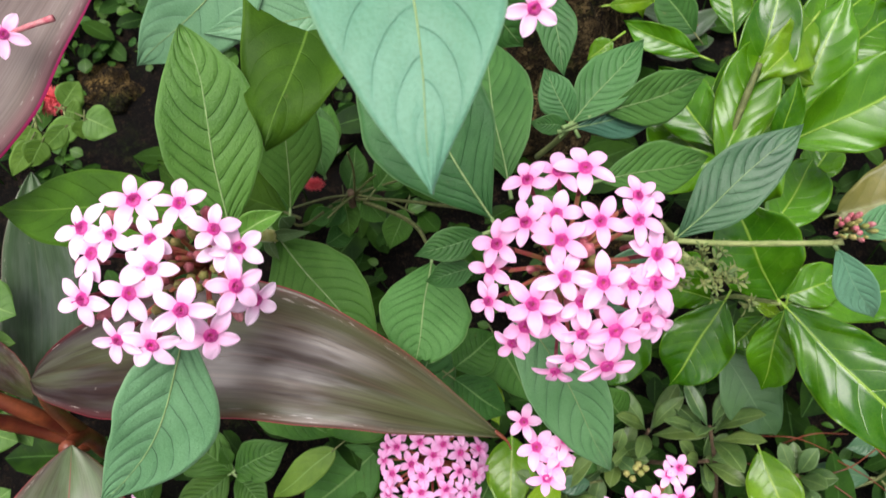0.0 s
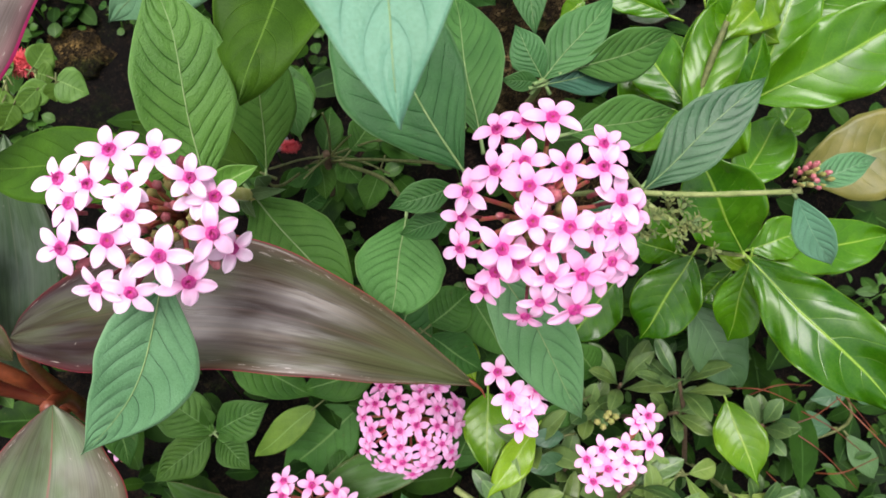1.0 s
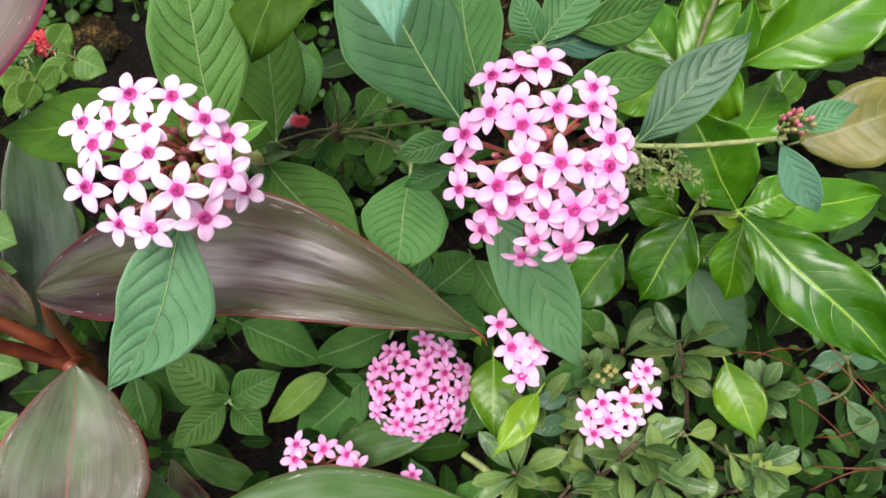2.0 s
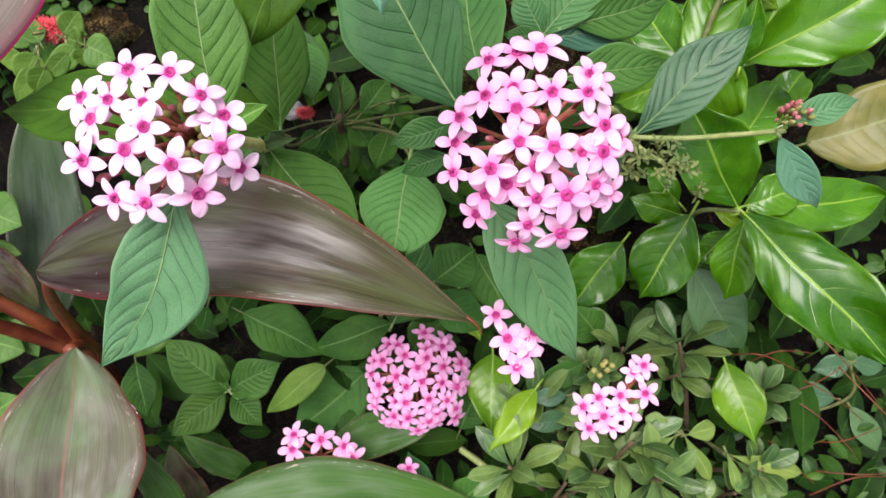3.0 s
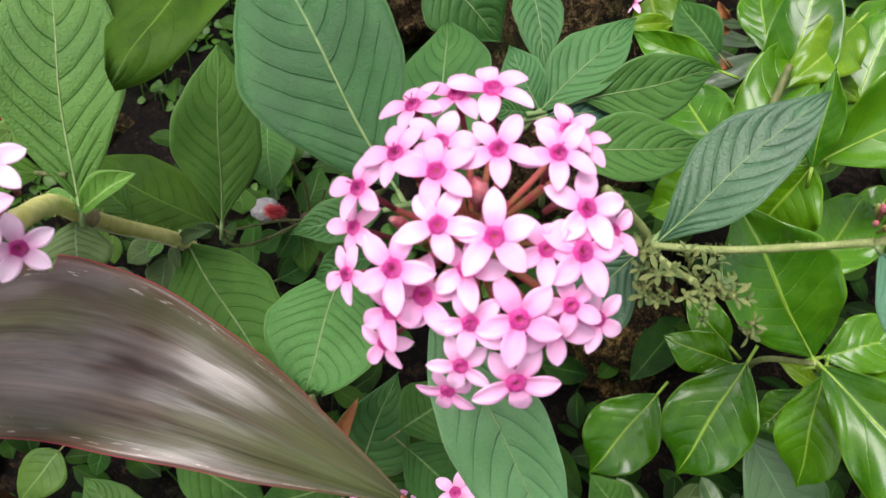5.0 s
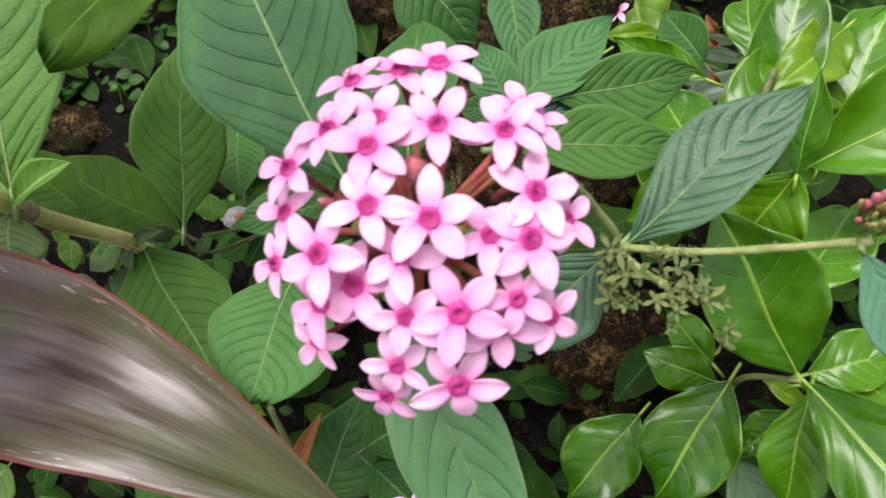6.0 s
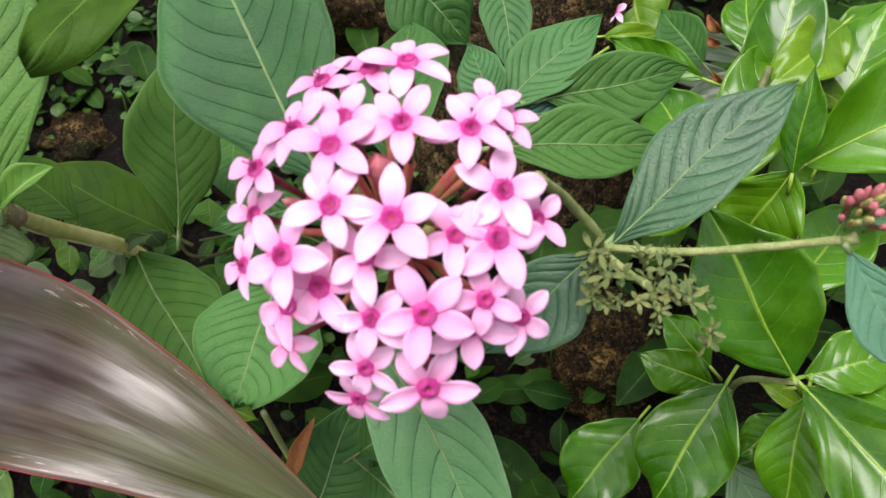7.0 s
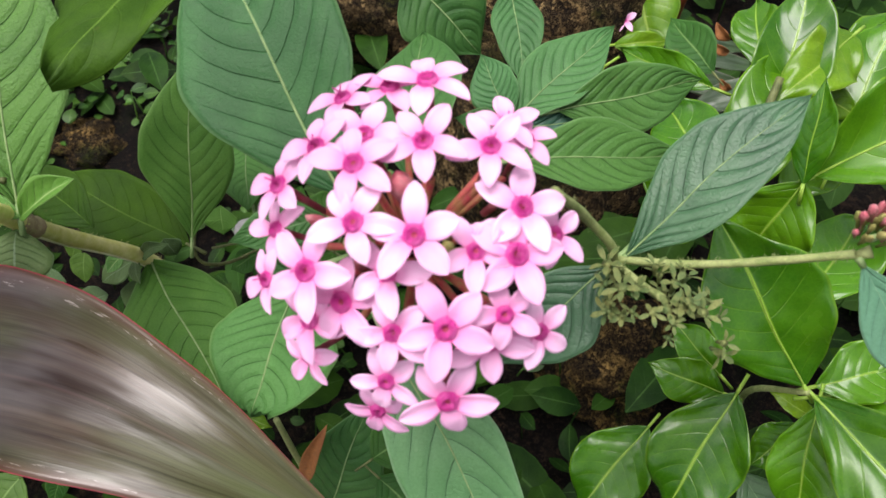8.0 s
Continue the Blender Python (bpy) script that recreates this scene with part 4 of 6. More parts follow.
leaf(plant_left, "pale", (-0.0823, 0.0961, 0.3844), (-0.1229, 0.0511, 0.3270), 0.034, (0.22, -0.84, 0.50), arch=0.05, cup=0.12, twist=-0.1, peak=0.38, hook=0.0, bow=-0.065, sharp=1.3)
leaf(plant_left, "deep", (-0.0942, 0.1557, 0.3590), (-0.1955, 0.1771, 0.3284), 0.0328, (-0.34, -0.41, 0.85), arch=0.05, cup=0.05)
leaf(plant_left, "fresh", (-0.0829, 0.1494, 0.3502), (-0.0614, 0.1524, 0.3642), 0.0105, (-0.25, -0.50, 0.83), arch=0.03, cup=0.75, stalked=0.0, sharp=0.8)
HAIRY = [(-0.0780, 0.1229, 0.3760), (-0.0845, 0.1422, 0.3604), (-0.0902, 0.1560, 0.3398), (-0.0924, 0.1705, 0.3171), (-0.0842, 0.1866, 0.2900), (-0.0838, 0.2020, 0.2560), (-0.0870, 0.2330, 0.1900), (-0.0900, 0.2600, 0.0800)]
hairy_stem = stalk(plant_left, HAIRY, 0.0031, 0.0027, HAIRSTEM, "stem", 1400)
for up, r in ((Vector((-0.02, -0.10, 0.32)), 0.0012), (Vector((-0.1, -0.45, -0.02)), 0.0005), (Vector((-0.06, -0.36, -0.24)), 0.0007)):  # raised cream lines along the stem
    line = smooth_line([Vector(p) + up.normalized() * 0.0028 for p in HAIRY[2:6]])
    part("ridge", tube(bmesh.new(), line, r, r * 0.8, 7, 0.06), CREAMSTEM, hairy_stem)
part("node", tube(bmesh.new(), smooth_line([(-0.0893, 0.1535, 0.3440), (-0.0902, 0.1560, 0.3398), (-0.0908, 0.1590, 0.3345)]), 0.0034, 0.0035, 10, 0.08), NODESTEM, hairy_stem)
leaf(plant_left, "fresh", (-0.0883, 0.1846, 0.2925), (-0.0941, 0.1783, 0.2881), 0.0065, (0.1, -0.6, 0.8), arch=0.05, cup=0.25, stalked=0.0)
leaf(plant_left, "under", (-0.0888, 0.1891, 0.2837), (-0.0795, 0.1749, 0.2870), 0.0062, (0.1, -0.7, 0.7), arch=0.05, cup=0.3, stalked=0.0)
leaf(plant_left, "under", (-0.0846, 0.1892, 0.2873), (-0.0621, 0.1770, 0.3089), 0.0062, (-0.2, -0.7, 0.7), arch=0.05, cup=0.45, stalked=0.0)
leaf(plant_left, "fresh", (-0.0820, 0.1825, 0.2767), (-0.0882, 0.1713, 0.2653), 0.0028, (0.1, -0.8, 0.6), arch=0.12, cup=0.2, stalked=0.0)
leaf(plant_left, "fresh", (-0.0829, 0.1494, 0.3502), (-0.0994, 0.1539, 0.3478), 0.0085, (0.2, -0.45, 0.87), arch=0.10, cup=0.45, stalked=0.0)
leaf(plant_left, "fresh", (-0.0867, 0.1489, 0.3449), (-0.0863, 0.1417, 0.3345), 0.0070, (0.3, -0.6, 0.7), arch=0.08, cup=0.3, stalked=0.0)
# lighter soft kind brightens this leaf in place of sky sheen
leaf(plant_left, "soft", (-0.0829, 0.1898, 0.2842), (-0.0312, 0.1303, 0.2667), 0.0436, (0.03, -0.26, 0.97), arch=0.04, cup=0.1, peak=0.42, sharp=0.9)
leaf(plant_left, "under", (-0.0867, 0.1489, 0.3449), (-0.0830, 0.1312, 0.3349), 0.0215, (0.35, -0.75, 0.55), arch=0.06, cup=-0.1, peak=0.5, stalked=0.0)
leaf(plant_back, "pentas", (0.0186, 0.1475, 0.3663), (-0.0291, 0.2104, 0.4097), 0.048, (-0.05, -0.59, 0.81), arch=0.04, cup=0.1, peak=0.5, wedge=1.15, sharp=1.0)
leaf(plant_back, "soft", (-0.0837, 0.2205, 0.2604), (-0.0825, 0.2698, 0.3242), 0.04, (0.44, -0.72, 0.54), arch=0.03, cup=0.06, wedge=1.25, peak=0.5, sharp=1.0)
leaf(plant_back, "deep", (-0.0459, 0.2601, 0.3900), (-0.0650, 0.1658, 0.3860), 0.05, (0.05, -0.45, 0.88), arch=0.05, cup=0.12, sharp=1.0, wave=0.12)
leaf(plant_back, "deep", (-0.0864, 0.2215, 0.2563), (-0.1569, 0.2448, 0.2732), 0.036, (0.04, -0.50, 0.87), arch=0.04)
# soft kind here too, its lighter colour standing in for light on the leaf
leaf(plant_back, "soft", (-0.0050, 0.1547, 0.3209), (-0.0118, 0.1110, 0.3091), 0.0392, (0.07, -0.27, 0.96), arch=0.03, bite=0.4, peak=0.5, sharp=0.7)
leaf(plant_back, "pentas", (0.0151, 0.1419, 0.3655), (-0.0107, 0.1348, 0.3612), 0.0129, (0.01, -0.55, 0.83), arch=0.08)
leaf(plant_back, "pentas", (0.0132, 0.1338, 0.3556), (-0.0072, 0.1332, 0.3435), 0.0115, (-0.40, -0.59, 0.70), arch=0.06)
leaf(plant_back, "pentas", (-0.0724, 0.2629, 0.2436), (-0.0878, 0.3013, 0.2657), 0.0316, (0.27, -0.40, 0.88), arch=0.04)
stalk(plant_back, [(-0.0836, 0.2308, 0.2650), (-0.0845, 0.2201, 0.2523), (-0.0783, 0.2250, 0.2393), (-0.0621, 0.2655, 0.2055), (-0.0650, 0.3071, 0.1120)], 0.0007, 0.0010, TWIGSTEM, "stem")
stalk(plant_back, [(0.0151, 0.1524, 0.3650), (-0.0001, 0.1812, 0.3251), (-0.0391, 0.2379, 0.2455), (-0.0734, 0.2732, 0.1872), (-0.0729, 0.3034, 0.1099)], 0.0008, 0.0009, TWIGSTEM, "stem")
stalk(plant_back, [(-0.0048, 0.1612, 0.3171), (-0.0171, 0.1964, 0.2880), (-0.0573, 0.2658, 0.2053)], 0.0008, 0.0014, TWIGSTEM, "stem")
leaf(plant_back, "pentas", (0.0278, 0.1823, 0.3419), (0.0188, 0.2771, 0.3351), 0.0354, (-0.18, 0.05, 0.98), arch=0.04)
leaf(plant_top, "skysilver", (-0.0112, 0.1572, 0.5114), (-0.0021, 0.0778, 0.4869), 0.0410, (-0.02, -0.30, 0.95), arch=0.05, label="large drooping leaf, coloured pale for sky sheen", sharp=1.1, peak=0.45, cup=0.06)
leaf(plant_top, "skysilver", (-0.0629, 0.2355, 0.4242), (-0.1251, 0.2139, 0.3771), 0.0349, (-0.02, -0.90, 0.43), arch=0.05)
leaf(plant_top, "skysilver", (-0.0409, 0.2260, 0.3956), (-0.0926, 0.2146, 0.3948), 0.0176, (0.15, -0.73, 0.67), arch=0.05)
stalk(plant_top, [(-0.0112, 0.1579, 0.5118), (-0.0215, 0.2857, 0.4532), (-0.0497, 0.4851, 0.3605), (-0.1058, 0.7837, 0.1864)], 0.0018, 0.0030, STEM, "stem")
leaf(plant_back, "pentas", (0.0096, 0.2940, 0.3521), (0.0421, 0.2844, 0.3192), 0.0401, (0.20, -0.87, 0.45), arch=0.05)
leaf(plant_back, "pentas", (0.0527, 0.3051, 0.3423), (0.0617, 0.2632, 0.3182), 0.0210, (-0.05, -0.51, 0.86), arch=0.05)
leaf(plant_right, "pale", (0.0287, 0.1273, 0.3359), (0.0754, 0.0772, 0.2640), 0.0325, (0.17, -0.95, 0.28), arch=0.05, cup=0.1, peak=0.4, sharp=1.15, bow=-0.03)
leaf(plant_right, "dusky", (0.0932, 0.1513, 0.3458), (0.1382, 0.1829, 0.3789), 0.0250, (-0.08, -0.32, 0.94), arch=0.06, cup=0.16, peak=0.48, wedge=1.1, sharp=1.0)
leaf(plant_right, "dusky", (0.0898, 0.1504, 0.3441), (0.0583, 0.1313, 0.3174), 0.0241, (-0.17, -0.69, 0.70), arch=0.05)
stalk(plant_right, [(0.0716, 0.1279, 0.3924), (0.0809, 0.1434, 0.3686), (0.0903, 0.1516, 0.3451), (0.0846, 0.1866, 0.2884), (0.0755, 0.2533, 0.1746), (0.0746, 0.3011, 0.0830)], 0.0012, 0.0014, STEM, "stem", 240)
stalk(plant_right, [(0.0904, 0.1514, 0.3449), (0.1096, 0.1473, 0.3493), (0.1273, 0.1410, 0.3599), (0.1410, 0.1352, 0.3703)], 0.0012, 0.0010, STEM, "stem", 420)
leaf(plant_right, "skysilver", (0.1430, 0.1339, 0.3682), (0.1700, 0.1209, 0.3345), 0.015, (-0.05, -0.96, 0.27), arch=0.06, stalked=0.002, peak=0.45, sharp=1.5)
leaf(plant_right, "pale", (0.1431, 0.1340, 0.3779), (0.1731, 0.1458, 0.3768), 0.012, (0.15, -0.33, 0.93), arch=0.05, stalked=0.002)
leaf(sprout, "pentas", (0.0583, 0.2172, 0.3379), (0.0927, 0.2537, 0.3536), 0.024, (0.0, -0.45, 0.9), arch=0.04, sharp=1.05)
leaf(sprout, "pentas", (0.0737, 0.2216, 0.3404), (0.1261, 0.2482, 0.3367), 0.025, (0.58, -0.59, 0.57), arch=0.06)
leaf(sprout, "dusky", (0.0598, 0.2154, 0.3370), (0.1131, 0.2421, 0.3252), 0.0191, (0.40, -0.58, 0.71), arch=0.05)
leaf(sprout, "dusky", (0.0603, 0.2172, 0.3379), (0.0850, 0.2422, 0.3216), 0.0089, (-0.10, -0.79, 0.60))
leaf(sprout, "pentas", (0.0583, 0.2179, 0.3383), (0.0459, 0.2399, 0.3501), 0.0175, (-0.34, -0.27, 0.90))
leaf(sprout, "pentas", (0.0573, 0.2163, 0.3375), (0.0385, 0.2165, 0.3397), 0.0097, (0.06, -0.68, 0.73))
leaf(plant_right, "pentas", (0.0601, 0.1646, 0.3672), (0.1125, 0.1886, 0.3509), 0.021, (0.57, -0.41, 0.72), arch=0.05)
stalk(sprout, [(0.0583, 0.2172, 0.3379), (0.0640, 0.2560, 0.2783), (0.0694, 0.3310, 0.1628)], 0.0014, 0.0020, STEM, "stem")
leaf(gloss_high, "glossy", (0.1648, 0.2236, 0.3092), (0.1653, 0.2409, 0.3440), 0.0137, (-0.34, -0.84, 0.42), arch=0.03)
leaf(gloss_high, "glossy", (0.1687, 0.2267, 0.3109), (0.2427, 0.2464, 0.3579), 0.0420, (-0.25, -0.68, 0.69), arch=0.06, cup=0.2, wave=0.12)
leaf(gloss_high, "glossy", (0.1660, 0.2264, 0.3087), (0.1542, 0.2225, 0.2698), 0.0329, (-0.51, -0.83, 0.24), arch=0.05)
leaf(gloss_high, "glossy", (0.1627, 0.2566, 0.2981), (0.1738, 0.3137, 0.3460), 0.0299, (-0.26, -0.59, 0.76), arch=0.05, wave=0.07)
leaf(gloss_high, "glossy", (0.1900, 0.2604, 0.2842), (0.2162, 0.3158, 0.3284), 0.0333, (-0.26, -0.52, 0.81), arch=0.05, wave=0.07)
leaf(gloss_high, "glossy", (0.1435, 0.2281, 0.2895), (0.1729, 0.2936, 0.3247), 0.0307, (-0.24, -0.38, 0.90), arch=0.05)
leaf(gloss_high, "glossy", (0.1458, 0.2441, 0.2867), (0.1225, 0.2960, 0.2909), 0.0306, (-0.51, -0.29, 0.81), arch=0.05)
leaf(gloss_high, "glossy", (0.1437, 0.2321, 0.2916), (0.1085, 0.2334, 0.2689), 0.0251, (-0.45, -0.60, 0.66), arch=0.05)
leaf(gloss_high, "glossy", (0.1729, 0.2016, 0.2649), (0.2069, 0.2497, 0.2684), 0.0322, (-0.05, -0.03, 1.00), arch=0.05)
leaf(gloss_high, "lime", (0.0969, 0.3129, 0.2957), (0.0833, 0.3086, 0.2840), 0.0136, (-0.39, -0.62, 0.68), arch=0.06, cup=0.22)
leaf(gloss_high, "glossy", (0.1468, 0.3051, 0.2912), (0.1037, 0.3291, 0.2958), 0.0169, (-0.37, -0.77, 0.52), arch=0.06, cup=0.22)
leaf(gloss_high, "glossy", (0.1490, 0.2414, 0.2775), (0.1723, 0.3085, 0.3070), 0.0272, (-0.25, -0.32, 0.92), arch=0.06, cup=0.22)
leaf(gloss_high, "glossy", (0.1779, 0.2896, 0.2938), (0.1989, 0.3300, 0.3078), 0.0286, (-0.41, -0.10, 0.91), arch=0.06, cup=0.22)
leaf(gloss_high, "lime", (0.1707, 0.2820, 0.3125), (0.2016, 0.2753, 0.2994), 0.0136, (0.05, -0.84, 0.54), arch=0.06, cup=0.22)
leaf(gloss_high, "glossy", (0.1951, 0.3065, 0.2920), (0.2513, 0.3450, 0.3049), 0.0325, (0.01, -0.33, 0.94), arch=0.06, cup=0.22)
leaf(gloss_high, "glossy", (0.1548, 0.2515, 0.2603), (0.1168, 0.2867, 0.2713), 0.0309, (-0.42, -0.65, 0.63), arch=0.06, cup=0.22)
leaf(gloss_high, "glossy", (0.1668, 0.2695, 0.2591), (0.1447, 0.3123, 0.2746), 0.0266, (-0.34, -0.47, 0.82), arch=0.06, cup=0.22)
leaf(gloss_high, "glossy", (0.1758, 0.2605, 0.2654), (0.2021, 0.2910, 0.2738), 0.0260, (0.01, -0.27, 0.96), arch=0.06, cup=0.22)
leaf(gloss_high, "glossy", (0.2280, 0.3167, 0.2748), (0.2802, 0.3492, 0.2843), 0.0323, (-0.02, -0.25, 0.97), arch=0.06, cup=0.22)
leaf(gloss_high, "shade", (0.1538, 0.3388, 0.2760), (0.1337, 0.3722, 0.2860), 0.0244, (-0.51, -0.52, 0.69), arch=0.06, cup=0.22)
leaf(gloss_high, "glossy", (0.1740, 0.3313, 0.2832), (0.1737, 0.3730, 0.2980), 0.0238, (-0.47, -0.30, 0.83), arch=0.06, cup=0.22)
leaf(gloss_high, "glossy", (0.2193, 0.2582, 0.2294), (0.2443, 0.2871, 0.2369), 0.0244, (-0.19, -0.09, 0.98), arch=0.06, cup=0.22)
leaf(gloss_high, "lime", (0.1928, 0.2951, 0.3272), (0.1582, 0.2599, 0.3175), 0.0259, (-0.3, -0.75, 0.55), wave=0.12, cup=0.3)
stalk(gloss_high, [(0.1653, 0.2253, 0.3105), (0.1818, 0.2571, 0.2559), (0.2154, 0.3155, 0.1421)], 0.0011, 0.0018, STEM, "stem")
stalk(gloss_high, [(0.1586, 0.2723, 0.3132), (0.1521, 0.2467, 0.2882), (0.1773, 0.2880, 0.1862)], 0.0013, 0.0020, STEM, "stem")
stalk(gloss_high, [(0.1599, 0.2672, 0.3247), (0.1534, 0.2526, 0.3105), (0.1497, 0.2413, 0.2890), (0.1575, 0.2524, 0.2492)], 0.0016, 0.0020, TWIGSTEM, "stem")
leaf(gloss_low, "glossy", (0.1621, 0.1572, 0.2786), (0.1267, 0.1853, 0.3279), 0.0381, (-0.05, -0.88, 0.47), arch=0.05, wave=0.06, peak=0.55, sharp=0.6)
leaf(gloss_low, "glossy", (0.1655, 0.1551, 0.2764), (0.2315, 0.0779, 0.2576), 0.0413, (-0.28, -0.45, 0.85), arch=0.07, cup=0.18, wave=0.17)
leaf(gloss_low, "glossy", (0.1500, 0.1724, 0.2469), (0.1268, 0.1400, 0.2022), 0.0370, (-0.36, -0.65, 0.66), arch=0.05)
leaf(gloss_low, "glossy", (0.1302, 0.1964, 0.1708), (0.0982, 0.1652, 0.1349), 0.0378, (-0.27, -0.59, 0.76), arch=0.05)
leaf(gloss_low, "dull", (0.1599, 0.1598, 0.2050), (0.1988, 0.1234, 0.1623), 0.0350, (-0.10, -0.62, 0.78), arch=0.08, cup=0.12, wave=0.05, sharp=1.1)
leaf(gloss_low, "glossy", (0.1694, 0.1633, 0.2696), (0.2045, 0.1735, 0.2735), 0.0219, (0.03, -0.43, 0.90), arch=0.05)
leaf(gloss_low, "glossy", (0.1471, 0.1851, 0.2384), (0.1262, 0.2000, 0.2542), 0.0161, (-0.01, -0.74, 0.68), arch=0.05)
leaf(gloss_low, "glossy", (0.1713, 0.1613, 0.2662), (0.2525, 0.1745, 0.2638), 0.0288, (0.10, -0.41, 0.91), arch=0.05)
leaf(gloss_low, "glossy", (0.1712, 0.1586, 0.2648), (0.1718, 0.1332, 0.2175), 0.0248, (-0.46, -0.79, 0.42), arch=0.05)
leaf(gloss_low, "yellow", (0.2564, 0.2598, 0.1957), (0.3402, 0.2746, 0.2168), 0.056, (-0.13, -0.48, 0.87), arch=0.06)
leaf(gloss_low, "glossy", (0.1483, 0.1781, 0.2361), (0.1177, 0.1857, 0.2431), 0.0192, (-0.1, -0.7, 0.7))
leaf(gloss_low, "glossy", (0.1777, 0.1715, 0.2290), (0.1608, 0.1592, 0.2140), 0.0201, (-0.1, -0.6, 0.75))
leaf(gloss_low, "lime", (0.1741, 0.1590, 0.2546), (0.1572, 0.1672, 0.2587), 0.0074, (0.0, -0.6, 0.8))
leaf(gloss_low, "glossy", (0.1910, 0.1710, 0.2253), (0.1756, 0.1480, 0.2062), 0.0215, (-0.2, -0.6, 0.77), arch=0.06, wave=0.08)
creeper = thing("creeping_plant", "low creeping plant with yellowish and grey-green oval leaves", "plant")
leaf(creeper, "dull", (0.3012, 0.1380, 0.1004), (0.2762, 0.1346, 0.0941), 0.0169, (0.05, -0.5, 0.86), arch=0.06, rib=False, stalked=0.004)
leaf(creeper, "dull", (0.3024, 0.1383, 0.1006), (0.3265, 0.1359, 0.0946), 0.0153, (0.05, -0.5, 0.86), arch=0.06, rib=False, stalked=0.004)
leaf(creeper, "dull", (0.2952, 0.1180, 0.0793), (0.2535, 0.1255, 0.0790), 0.0205, (0.05, -0.5, 0.86), arch=0.06, rib=False, stalked=0.004)
leaf(creeper, "dull", (0.3090, 0.1144, 0.0716), (0.3322, 0.0864, 0.0518), 0.0190, (0.05, -0.5, 0.86), arch=0.06, rib=False, stalked=0.004)
leaf(creeper, "fresher", (0.1589, 0.0760, 0.1310), (0.1440, 0.0472, 0.1109), 0.0115, (0.05, -0.5, 0.86), arch=0.06, rib=False, stalked=0.004, sharp=0.7, peak=0.66, wedge=1.3)
leaf(creeper, "fresher", (0.1932, 0.0667, 0.1258), (0.2421, 0.0573, 0.1159), 0.0123, (0.05, -0.5, 0.86), arch=0.06, rib=False, stalked=0.004, sharp=0.7, peak=0.66, wedge=1.3)
leaf(creeper, "fresher", (0.1558, 0.0743, 0.1415), (0.1287, 0.0639, 0.1315), 0.0113, (0.05, -0.5, 0.86), arch=0.06, rib=False, stalked=0.004, sharp=0.7, peak=0.66, wedge=1.3)
leaf(creeper, "fresher", (0.2007, 0.0658, 0.1139), (0.2376, 0.0473, 0.0992), 0.0141, (0.05, -0.5, 0.86), arch=0.06, rib=False, stalked=0.004, sharp=0.7, peak=0.66, wedge=1.3)
leaf(creeper, "fresher", (0.1644, 0.0776, 0.1319), (0.1832, 0.0532, 0.1140), 0.0100, (0.05, -0.5, 0.86), arch=0.06, rib=False, stalked=0.004, sharp=0.7, peak=0.66, wedge=1.3)
leaf(creeper, "fresher", (0.1558, 0.0774, 0.1432), (0.1382, 0.0858, 0.1433), 0.0128, (0.05, -0.5, 0.86), arch=0.06, rib=False, stalked=0.004, sharp=0.7, peak=0.66, wedge=1.3)
leaf(creeper, "fresher", (0.1662, 0.0776, 0.1319), (0.1856, 0.0835, 0.1304), 0.0138, (0.05, -0.5, 0.86), arch=0.06, rib=False, stalked=0.004, sharp=0.7, peak=0.66, wedge=1.3)
leaf(creeper, "fresher", (0.1895, 0.0670, 0.1317), (0.1994, 0.0453, 0.1153), 0.0076, (0.05, -0.5, 0.86), arch=0.06, rib=False, stalked=0.004, sharp=0.7, peak=0.66, wedge=1.3)
stalk(creeper, [(0.1737, 0.0859, 0.0965), (0.1908, 0.1004, 0.0606), (0.2078, 0.0750, 0.0848)], 0.0012, 0.0016, TWIGSTEM, "stem")
stalk(creeper, [(0.1908, 0.1004, 0.0606), (0.1908, 0.1304, -0.0294)], 0.0012, 0.0016, TWIGSTEM, "stem")
stalk(creeper, [(0.3016, 0.1383, 0.1006), (0.3063, 0.1195, 0.0687), (0.2278, 0.1050, 0.0348)], 0.0010, 0.0014, TWIGSTEM, "stem")
stalk(gloss_low, [(0.1634, 0.1559, 0.2773), (0.1578, 0.1811, 0.2334), (0.1887, 0.2300, 0.1118)], 0.0010, 0.0016, STEM, "stem")
leaf(cordyline, "strap", (-0.1766, 0.1092, 0.2987), (0.0249, 0.0855, 0.2953), 0.0558, (-0.02, -0.34, 0.94), arch=0.12, cup=0.16, bow=-0.095, sharp=0.92, stalked=0, label="broad maroon strap leaf with a pink margin")
leaf(cordyline, "blush", (-0.2318, 0.1472, 0.3732), (-0.1138, 0.2726, 0.4456), 0.0662, (0.44, -0.72, 0.53), arch=0.05, stalked=0)
leaf(cordyline, "faded", (-0.1985, 0.1063, 0.2062), (-0.1817, -0.0231, 0.1949), 0.0752, (0.41, -0.03, 0.91), arch=0.05, stalked=0)
leaf(cordyline, "grey", (-0.2410, 0.1364, 0.1646), (-0.2293, 0.2424, 0.2660), 0.0438, (0.47, -0.64, 0.61), arch=0.05, stalked=0)
leaf(cordyline, "olive", (-0.1483, 0.0349, 0.1019), (0.0377, 0.0427, 0.0764), 0.0558, (0.14, -0.12, 0.98), arch=0.05, stalked=0)
leaf(low_shade, "olive", (-0.0695, 0.0840, 0.0731), (0.0065, 0.0952, 0.0920), 0.031, (-0.20, -0.26, 0.95), arch=0.05, rib=False, stalked=0)
stalk(cordyline, [(-0.1757, 0.1112, 0.2952), (-0.1922, 0.1143, 0.2502), (-0.2118, 0.1230, 0.1695), (-0.2522, 0.1451, 0.0333)], 0.0016, 0.0060, REDSTEM, "leaf_stalk")
